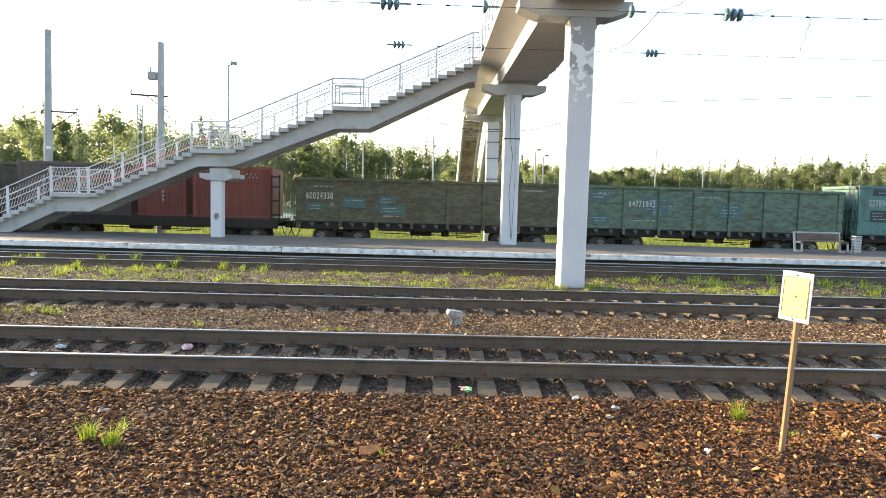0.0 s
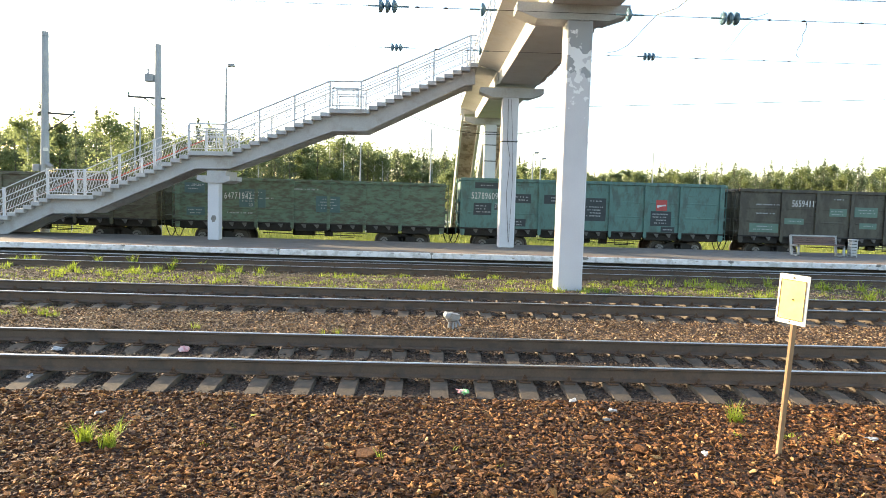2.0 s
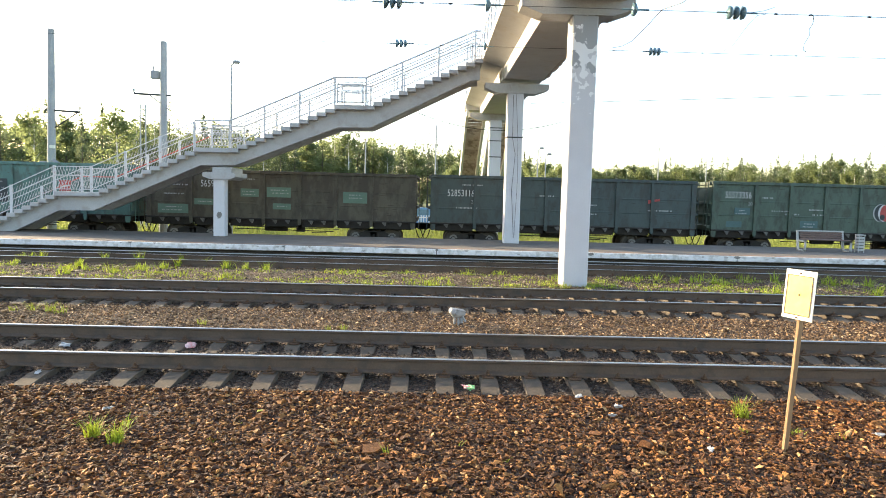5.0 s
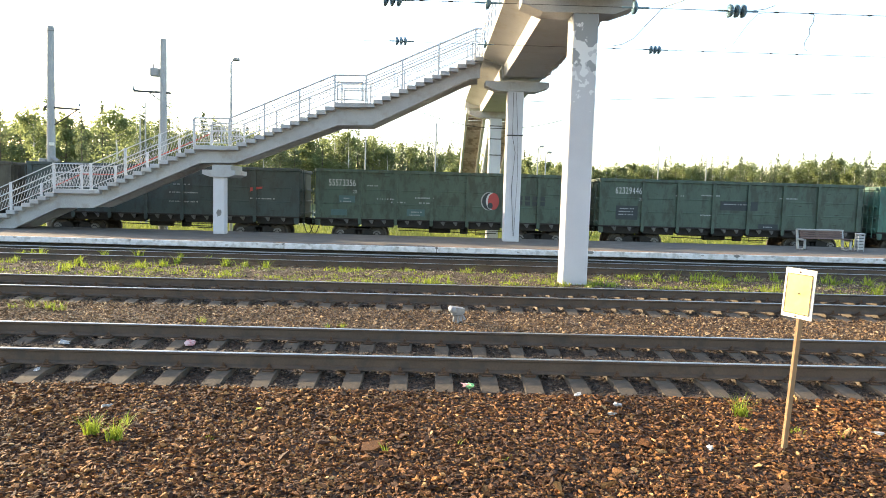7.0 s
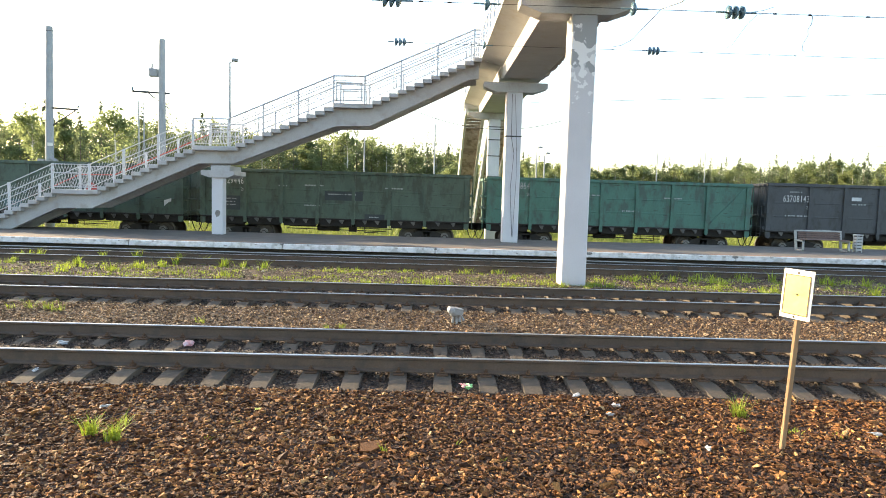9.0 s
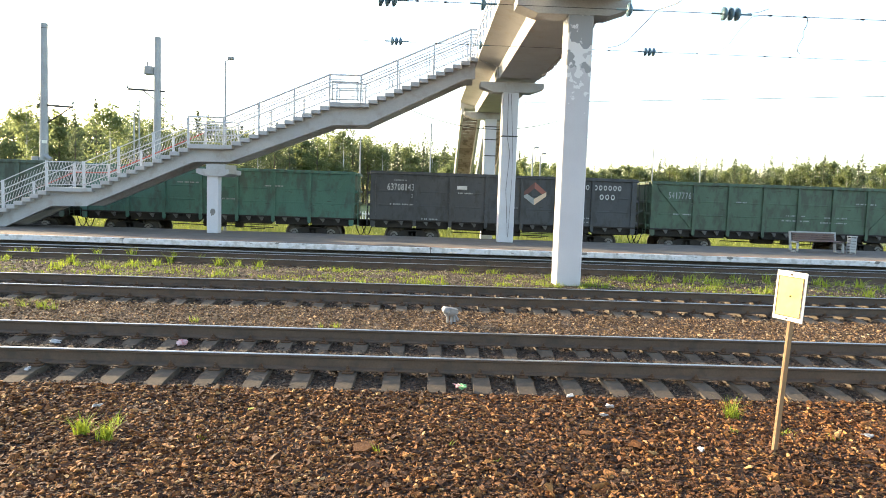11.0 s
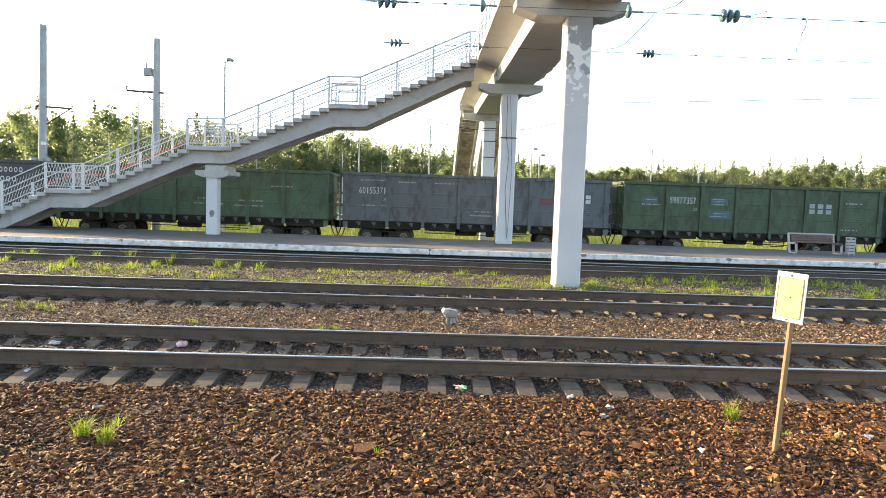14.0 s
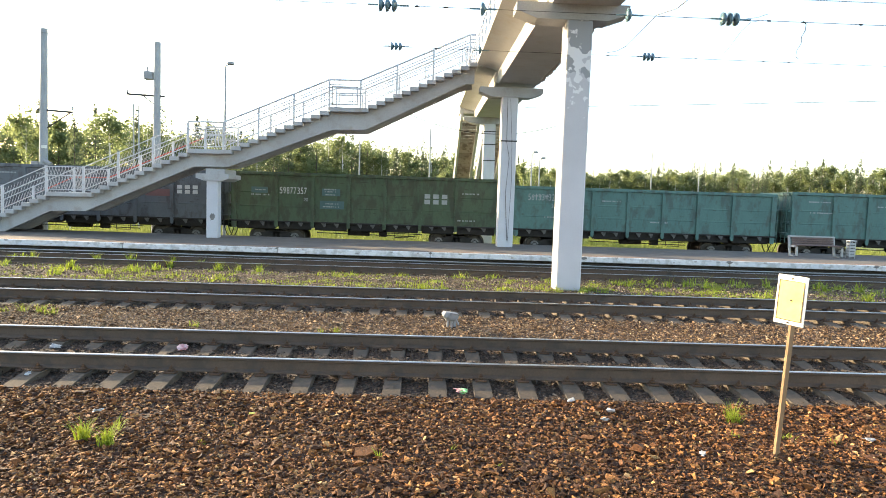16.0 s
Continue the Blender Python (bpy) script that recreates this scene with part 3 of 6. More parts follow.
def flaking_paint():
    """Whitewash that peels in irregular sheets off grey concrete."""
    m = mat("flaking_whitewash", (0.48, 0.475, 0.51), (0.63, 0.625, 0.66), 0.85, fine=30, coarse=0.8)
    n, l = m.node_tree.nodes, m.node_tree.links
    bsdf = n["Principled BSDF"]
    old = bsdf.inputs["Base Color"].links[0].from_socket
    co = n.new("ShaderNodeTexCoord")
    x = n.new("ShaderNodeTexNoise")
    x.inputs["Scale"].default_value, x.inputs["Detail"].default_value = 3.2, 9
    l.new(co.outputs["Object"], x.inputs["Vector"])
    s = n.new("ShaderNodeSeparateXYZ")
    l.new(co.outputs["Object"], s.inputs[0])
    up = n.new("ShaderNodeMapRange")
    up.inputs["From Min"].default_value, up.inputs["From Max"].default_value = 4.6, 6.6
    up.inputs["To Min"].default_value, up.inputs["To Max"].default_value = -0.24, 0.12
    l.new(s.outputs["Z"], up.inputs["Value"])
    ad = n.new("ShaderNodeMath")
    l.new(x.outputs["Fac"], ad.inputs[0])
    l.new(up.outputs[0], ad.inputs[1])
    st = n.new("ShaderNodeMapRange")
    st.inputs["From Min"].default_value, st.inputs["From Max"].default_value = 0.52, 0.53
    l.new(ad.outputs[0], st.inputs["Value"])
    mx = n.new("ShaderNodeMix")
    mx.data_type = "RGBA"
    l.new(st.outputs[0], mx.inputs[0])
    l.new(old, mx.inputs[6])
    mx.inputs[7].default_value = (0.33, 0.34, 0.36, 1)
    l.new(mx.outputs[2], bsdf.inputs["Base Color"])
    # sheets of a later, brighter coat cling on below the bare top
    x2, z2, a2, t2, m2 = (n.new("ShaderNode" + k) for k in ("TexNoise", "MapRange", "Math", "MapRange", "Mix"))
    x2.inputs["Scale"].default_value, x2.inputs["Detail"].default_value = 4.3, 9
    l.new(co.outputs["Object"], x2.inputs["Vector"])
    z2.inputs["From Min"].default_value, z2.inputs["From Max"].default_value = 3.9, 5.7
    z2.inputs["To Min"].default_value, z2.inputs["To Max"].default_value = -0.3, 0.07
    l.new(s.outputs["Z"], z2.inputs["Value"])
    l.new(x2.outputs["Fac"], a2.inputs[0])
    l.new(z2.outputs[0], a2.inputs[1])
    t2.inputs["From Min"].default_value, t2.inputs["From Max"].default_value = 0.485, 0.5
    l.new(a2.outputs[0], t2.inputs["Value"])
    m2.data_type = "RGBA"
    l.new(t2.outputs[0], m2.inputs[0])
    l.new(old, m2.inputs[6])
    m2.inputs[7].default_value = (0.78, 0.78, 0.8, 1)
    l.new(m2.outputs[2], mx.inputs[6])
    return m


M_FLAKE = flaking_paint()
pillar(3.61, 17.6, -0.45, 6.92, 0.68, 0.66, bridge, M_FLAKE)
cap_beam(2.25, 5.25, 17.57, 6.9, bridge)
pillar(3.27, 29.2, PZ - 0.02, 6.7, 0.70, 0.66, bridge, M_WHITE)
cap_beam(2.25, 5.05, 29.15, 6.66, bridge)
pillar(3.55, 41.4, -1.1, 7.0, 0.74, 0.66, bridge, M_WHITE)
cap_beam(2.25, 5.05, 41.35, 6.9, bridge)
pillar(3.7, 5.0, -0.3, 6.86, 0.70, 0.66, bridge, M_FLAKE).location.x = 3.0
# cable and straps on the pillars
b = Build()
b.line([(3.5, 29.17, 6.6), (3.52, 29.17, 4.7), (3.66, 29.17, 4.0), (3.55, 29.17, 2.4), (3.7, 29.17, 0.3)], 0.009, 6)
b.line([(3.62, 29.16, 6.6), (3.75, 29.16, 4.75), (3.8, 29.16, 3.0), (3.72, 29.16, 0.3)], 0.007, 6)
part("cable", b, M_WIRE, bridge, "black cables tied to the pillar")
for x0, y0, w, zs in ((3.27, 29.2, 0.7, (4.72,)), (3.55, 41.4, 0.74, (3.3, 4.6, 5.6, 6.4))):
    for z in zs:
        b = Build()
        b.box(x0 - 0.02, y0 - 0.02, z, x0 + w + 0.02, y0 + 0.68, z + 0.055, 0.005)
        part("strap", b, M_WIRE, bridge, "dark steel strap round the pillar")
# deck spans with two ribs and sloping flanks
for y0, y1 in ((-12.0, 5.3), (5.32, 17.93), (17.95, 29.5), (29.52, 43.0)):
    b = Build()
    c = 3.72 - 0.006 * (y0 - 17)
    out = [(-1.6, 1.05), (-1.6, 0.8), (-0.66, 0.52), (-0.62, 0.0), (1.18, 0.0), (1.22, 0.52), (1.9, 0.8), (1.9, 1.05)]
    b.prism([(c + x, 7.3 + z) for x, z in out], "y", y0, y1)
    part("deck_span", b, M_CONC_WARM, bridge, "ribbed concrete deck span")
for side in (-1.52, 1.82):
    y = -11.8
    while y < 43:
        c = 3.72 - 0.006 * (y - 17)
        if y > 8:
            b = Build()
            b.box(c + side - 0.03, y - 0.03, 8.25, c + side + 0.03, y + 0.03, 9.4, 0.006)
            part("railing_post", b, M_RAILING, bridge)
        y += 1.45
    b = Build()
    for z in (8.45, 8.8, 9.1, 9.38):
        c0, c1 = 3.72 + 0.17, 3.72 - 0.006 * 26
        b.tube((c0 + side, -11.5, z), (c1 + side, 43, z), 0.022 if z < 9.3 else 0.032, 6)
    part("handrail", b, M_RAILING, bridge, "grey painted steel rails")


# crumbled lower edge of the slab over the two main tracks
rnd = random.Random(77)
y = 18.4
while y < 29.0:
    w = rnd.uniform(0.12, 0.5)
    d = rnd.uniform(0.01, 0.09)
    c = 3.72 - 0.006 * (17.95 - 17)
    b = Build()
    b.prism([(y, 7.31), (y + w, 7.31), (y + w * rnd.uniform(0.7, 0.95), 7.3 - d * rnd.uniform(0.3, 1)), (y + w * rnd.uniform(0.1, 0.5), 7.3 - d)], "x", c + 1.06, c + 1.19 + rnd.uniform(-0.02, 0.03))
    part("crumbled_edge", b, M_BARE, bridge, "crumbled concrete edge with a ragged outline")
    y += w + rnd.uniform(-0.02, 0.12)


# stairs down to the platform, along the track
def stairway():
    st = thing("stairway", "concrete flights of stairs with grey steel railings down to the platform", "stairs", kind="structure")
    # corners of the walking line: (x, z), from the deck down
    line = [(2.0, 8.06), (1.75, 8.06), (-2.95, 5.93), (-4.3, 5.91), (-8.85, 3.92), (-10.37, 3.9), (-14.85, 1.86), (-16.44, 1.84), (-20.2, 0.06)]
    deep = 0.95
    for y0 in (29.25, 30.85):
        b = Build()
        top = [(x, z - 0.17) for x, z in line[:-1]] + [(-20.2, 0.12)]
        low = [(2.0, 7.2), (1.6, 7.16), (-2.75, 5.0), (-4.2, 4.97), (-8.7, 3.19), (-10.2, 3.16), (-14.9, 1.05), (-16.4, 1.02), (-18.4, 0.05), (-20.2, 0.05)]
        b.prism(top[::-1] + low, "y", y0, y0 + 0.24)
        part("stringer", b, M_CONCRETE, st, "grey concrete stair beam")
    for i in range(1, 8, 2):
        (xa, za), (xb, zb) = line[i], line[i + 1]
        n = round((za - zb) / 0.165)
        for k in range(n):
            x, z = xa + (xb - xa) * k / n, za + (zb - za) * (k + 1) / n
            w = (xb - xa) / n
            b = Build()
            b.box(x + w * 1.1, 28.95, z - 0.18, x, 31.35, z, 0.012)
            part("step", b, M_CONCRETE, st)
    for i in (3, 5, 7):
        (xa, z), (xb, _) = line[i - 1], line[i]
        b = Build()
        b.box(xb, 28.95, z - 0.2, xa, 31.35, z - 0.005, 0.015)
        part("landing", b, M_CONCRETE, st, "concrete landing slab")
    b = Build()
    b.box(1.75, 28.95, 7.88, 2.1, 31.35, 8.06, 0.015)
    part("landing", b, M_CONCRETE, st, "concrete landing slab")
    # railings: pipe rails on the upper flights, thin leaning bars on the lower ones
    tall = 1.18
    for y in (29.02, 31.28):
        for lift, r in ((tall, 0.042), (0.98, 0.021), (0.86, 0.024), (0.6, 0.02), (0.12, 0.022)):
            b = Build()
            b.line([(x, y, z + lift) for x, z in line[:6]], r, 6)
            part("handrail", b, M_RAILING, st, "grey painted steel rail")
        for lift, r, m in ((1.1, 0.022, M_RAILING), (0.72, 0.026, M_RED if y > 30 else M_RAILING), (0.12, 0.02, M_RAILING)):
            b = Build()
            b.line([(x, y, z + lift) for x, z in line[5:]], r, 6)
            part("handrail", b, m, st, "red painted steel rail" if m is M_RED else "worn grey steel rail")
        for i in range(1, len(line) - 1):
            (xa, za), (xb, zb) = line[i], line[i + 1]
            n = max(1, round((xa - xb) / 1.62))
            high = tall if i < 5 else 1.14
            for k in range(n):
                x, z = xa + (xb - xa) * k / n, za + (zb - za) * k / n
                wide = 0.04 if i < 5 else 0.055
                b = Build()
                b.box(x - wide, y - 0.03, z - 0.15, x + wide, y + 0.03, z + high, 0.006)
                part("railing_post", b, M_RAILING, st)
                if i < 5:
                    for dx in (0.2, 0.34):
                        q = dx / max(0.5, abs(xb - xa))
                        zz = z + (zb - za) * q
                        b = Build()
                        b.box(x - dx - 0.014, y - 0.014, zz + 0.1, x - dx + 0.014, y + 0.014, zz + 0.88)
                        part("baluster", b, M_RAILING, st)
        # welded frame that closes the landing
        (xb, z), (xa, _) = line[2], line[3]
        b = Build()
        for u0, u1, v0, v1 in ((xa + 0.13, xb - 0.13, 0.84, 0.9), (xa + 0.13, xb - 0.13, 0.1, 0.15), (xa + 0.1, xa + 0.16, 0.1, 0.9), (xb - 0.16, xb - 0.1, 0.1, 0.9)):
            b.box(u0, y - 0.05, z + v0, u1, y - 0.032, z + v1)
        part("landing_frame", b, M_RAILING, st, "welded steel frame")
        # leaning bars on the lower flights, a lattice on their landings
        x = -8.2
        while x > -20:
            for i in range(1, len(line) - 1):
                (xa, za), (xb, zb) = line[i], line[i + 1]
                if xb <= x <= xa:
                    z = za + (zb - za) * (xa - x) / (xa - xb)
                    level = abs(za - zb) < 0.1
                    for lean in ((0.3, -0.3) if level else (0.3,)):
                        b = Build()
                        b.tube((x - lean * 0.5, y, z + 0.1), (x + lean * 0.5, y, z + (1.08 if level else 1.02)), 0.0085, 5)
                        part("picket", b, M_PICKET, st)
                    break
            x -= 0.135
    # pier under the middle landing
    b = Build()
    b.box(-9.66, 29.3, PZ - 0.02, -9.16, 29.8, 2.62, 0.03)
    part("pier", b, M_WHITE, st, "whitewashed pier with a chipped patch")
    b = Build()
    b.prism([(-10.1, 2.68), (-9.75, 2.56), (-8.95, 2.56), (-8.66, 2.68), (-8.66, 2.87), (-10.1, 2.87)], "y", 29.2, 31.1)
    b.box(-9.7, 29.3, 2.85, -8.86, 31.05, 3.1, 0.02)
    part("pier_cap", b, M_CONCRETE, st, "concrete bearing block")
    b = Build()
    rnd = random.Random(5)
    ring = [(-9.4 + 0.13 * math.cos(a) * rnd.uniform(0.6, 1.1), 0.96 + 0.19 * math.sin(a) * rnd.uniform(0.6, 1.15)) for a in (i * 0.45 for i in range(14))]
    b.prism(ring, "y", 29.296, 29.31)
    part("chipped_patch", b, M_CHIP, st, "grey patch where the paint came off")
    return st


stairway()


def far_stairs(x0, x1, label):
    """A flight that leads down from the far end of the bridge, away over the meadow."""
    st = thing("far_stairway", label, "stairs", kind="structure")
    for x in (x0, x1 - 0.15):
        b = Build()
        b.prism([(42.9, 8.1), (42.9, 7.35), (44, 7.2), (58.5, -0.9), (60.0, -0.9), (44.3, 8.1)], "x", x, x + 0.15)
        part("stringer", b, M_CONC_WARM, st, "pale concrete stair beam")
    for k in range(48):
        y, z = 44.2 + k * 0.325, 7.9 - k * 0.18
        b = Build()
        b.prism([(y, z), (y + 0.36, z), (y + 0.36, z - 0.1), (y + 0.08, z - 0.1), (y + 0.08, z - 0.2), (y, z - 0.2)], "x", x0 + 0.155, x1 - 0.155)
        part("step", b, M_STAINED, st)
    b = Build()
    b.box(x0 - 0.1, 43.0, 7.7, x1 + 0.1, 44.3, 8.08, 0.02)
    part("landing", b, M_CONC_WARM, st)
    for x in (x0 + 0.06, x1 - 0.06):
        b = Build()
        for z in (0.5, 1.0):
            b.tube((x, 44.2, 7.95 + z), (x, 59, -0.3 + z), 0.03, 6)
        part("handrail", b, M_RAILING, st)
    return st


far_stairs(2.15, 3.5, "brown stained concrete stairs behind the goods track")
far_stairs(3.9, 5.4, "second flight of stained concrete stairs behind the goods track")


# ---------- goods train ----------
def paint(name, c, worn=(0.05, 0.035, 0.028), amt=0.3, coarse=1.0, stretch=(1.3, 1, 0.6)):
    lo, hi = tuple(v * 0.9 for v in c), tuple(min(1, v * 1.4 + 0.008) for v in c)
    m = mat(name, lo, hi, 0.62, fine=14, coarse=coarse, stain=worn, stain_amt=amt + 0.1, bump=0.2, stretch=stretch)
    # dents and scrapes: short level strokes of bare rusty steel
    n, l = m.node_tree.nodes, m.node_tree.links
    bsdf = n["Principled BSDF"]
    old = bsdf.inputs["Base Color"].links[0].from_socket
    co, mp, x, r = (n.new("ShaderNode" + k) for k in ("TexCoord", "Mapping", "TexNoise", "MapRange"))
    mp.inputs["Scale"].default_value = (1.1, 1, 8)
    l.new(co.outputs["Object"], mp.inputs["Vector"])
    l.new(mp.outputs["Vector"], x.inputs["Vector"])
    x.inputs["Scale"].default_value, x.inputs["Detail"].default_value = 1.7, 6
    r.inputs["From Min"].default_value, r.inputs["From Max"].default_value = 0.68 - amt * 0.12, 0.74 - amt * 0.12
    r.inputs["To Max"].default_value = 0.75
    l.new(x.outputs["Fac"], r.inputs["Value"])
    mx = n.new("ShaderNodeMix")
    mx.data_type = "RGBA"
    l.new(r.outputs[0], mx.inputs[0])
    l.new(old, mx.inputs[6])
    mx.inputs[7].default_value = (worn[0] * 0.8, worn[1] * 0.7, worn[2] * 0.6, 1)
    l.new(mx.outputs[2], bsdf.inputs["Base Color"])
    return m


BODY_Z0, RAIL_Z, AXIS_Y = 1.28, -0.55, 34.55
SIDE = 1.55
WHEELSETS, WAGONS = [], []


def wheel_mesh():
    b = Build()
    for s in (-0.8, 0.8):
        o = 1 if s > 0 else -1
        b.lathe([(0.07, 0.09 * o), (0.12, 0.085 * o), (0.14, 0.03 * o), (0.36, 0.02 * o), (0.40, 0.075 * o), (0.465, 0.075 * o), (0.475, -0.06 * o), (0.505, -0.065 * o), (0.505, -0.09 * o), (0.4, -0.09 * o), (0.3, -0.03 * o), (0.08, -0.05 * o)], "y", (0, s, 0), 28)
    b.tube((0, -0.9, 0), (0, 0.9, 0), 0.075, 10)
    for s in (-0.86, 0.86):
        for a in range(6):
            b.tube((0.22 * math.cos(a * 1.047), s * 0.96, 0.22 * math.sin(a * 1.047)), (0.22 * math.cos(a * 1.047), s * 0.99, 0.22 * math.sin(a * 1.047)), 0.03, 6)
    return b.mesh("wheelset", M_WHEEL)


def frame_mesh():
    b = Build()
    for s in (-1.02, 1.02):
        pts = [(-1.08, 0.6), (-0.8, 0.64), (-0.42, 0.78), (0.42, 0.78), (0.8, 0.64), (1.08, 0.6), (1.08, 0.46), (0.78, 0.5), (0.42, 0.3), (-0.42, 0.3), (-0.78, 0.5), (-1.08, 0.46)]
        b.prism(pts, "y", s - 0.08, s + 0.08)
        for k in range(3):
            b.tube((-0.2 + 0.2 * k, s * 1.03, 0.3), (-0.2 + 0.2 * k, s * 1.03, 0.62), 0.08, 8)
        for x in (-0.925, 0.925):
            b.tube((x, s * 0.9, 0.475), (x, s * 1.12, 0.475), 0.14, 10)
    b.box(-0.22, -1.1, 0.45, 0.22, 1.1, 0.75, 0.03)
    return b.mesh("side_frame", M_DARK)


def axle_box_mesh():
    b = Build()
    ring = [(0.21 * math.cos(a * 0.2618), 0.21 * math.sin(a * 0.2618)) for a in range(1, 12)]
    b.prism(ring + [(x * 0.62, z * 0.62) for x, z in ring[::-1]], "y", -0.12, 0.02)
    b.tube((0, -0.14, 0), (0, 0.0, 0), 0.1, 10)
    return b.mesh("axle_box", mat("axle_box_steel", (0.1, 0.095, 0.09), (0.26, 0.25, 0.24), 0.5, 0.2, fine=30, coarse=6))


AXLE, SIDE_FRAME, AXLE_BOX = wheel_mesh(), frame_mesh(), axle_box_mesh()


def bogie(x, wagon):
    bo = part("bogie", SIDE_FRAME, None, wagon, "grimy two-axle bogie", m=pose(x, 0, 0))
    for dx in (-0.925, 0.925):
        ws = part("wheelset", AXLE, None, bo, "", m=pose(dx, 0, 0.475))
        WHEELSETS.append((ws, dx))
        for s in (-1, 1):
            part("axle_box", AXLE_BOX, None, bo, "", m=pose(dx, s * 1.03, 0.475, 0, 0, 0 if s < 0 else 180))
    return bo


def underframe(w, L):
    for s in (-1, 1):
        bogie(s * (L / 2 - 2.15), w)
        b = Build()
        b.box(s * (L / 2 - 0.1) - 0.5, -0.16, 0.92, s * (L / 2 - 0.1) + 0.5, 0.16, 1.2, 0.03)
        b.box(s * (L / 2 + 0.3) - 0.22, -0.24, 0.86, s * (L / 2 + 0.3) + 0.22, 0.2, 1.22, 0.05)
        part("coupler", b, M_DARK, w, "dark automatic coupler")
        b = Build()
        b.line([(s * (L / 2 - 0.05 + 0.06 * k), -0.35, 0.95 - 0.55 * math.sin(math.pi * k / 9)) for k in range(10)], 0.025, 6)
        part("brake_hose", b, M_DARK, w)
    b = Build()
    b.box(-L / 2 + 0.3, -0.3, 0.95, L / 2 - 0.3, 0.3, 1.25)
    b.box(-L / 2 + 0.05, -1.38, 1.05, L / 2 - 0.05, -1.22, 1.29, 0.01)
    b.box(-L / 2 + 0.05, 1.22, 1.05, L / 2 - 0.05, 1.38, 1.29, 0.01)
    part("underframe", b, M_DARK, w, "black underframe")
    b = Build()
    b.tube((-1.0, -0.7, 0.82), (0.1, -0.7, 0.82), 0.19, 12)
    b.box(0.6, -0.85, 0.62, 1.0, -0.55, 1.0, 0.02)
    b.line([(-2.6, -0.62, 0.72), (2.5, -0.62, 0.66)], 0.025, 6)
    b.line([(-2.4, -0.9, 0.86), (2.8, -0.9, 0.8)], 0.02, 6)
    b.line([(1.4, -0.8, 1.0), (1.4, -0.8, 0.6), (2.1, -0.8, 0.6), (2.1, -0.8, 1.0)], 0.025, 6)
    part("brake_gear", b, M_DARK, w)


# the four faces of a folded-box emblem
FOLDS = {"roof_left": ((0, -0.48), (0.13, -0.6), (0.5, -0.27), (0.5, 0)), "roof_right": ((0.5, 0), (0.5, -0.27), (0.86, -0.55), (1, -0.42)),
         "fold_left": ((0, -0.62), (0.5, -1), (0.5, -0.72), (0.2, -0.52)), "fold_right": ((0.5, -1), (1, -0.6), (1, -0.42), (0.5, -0.72))}


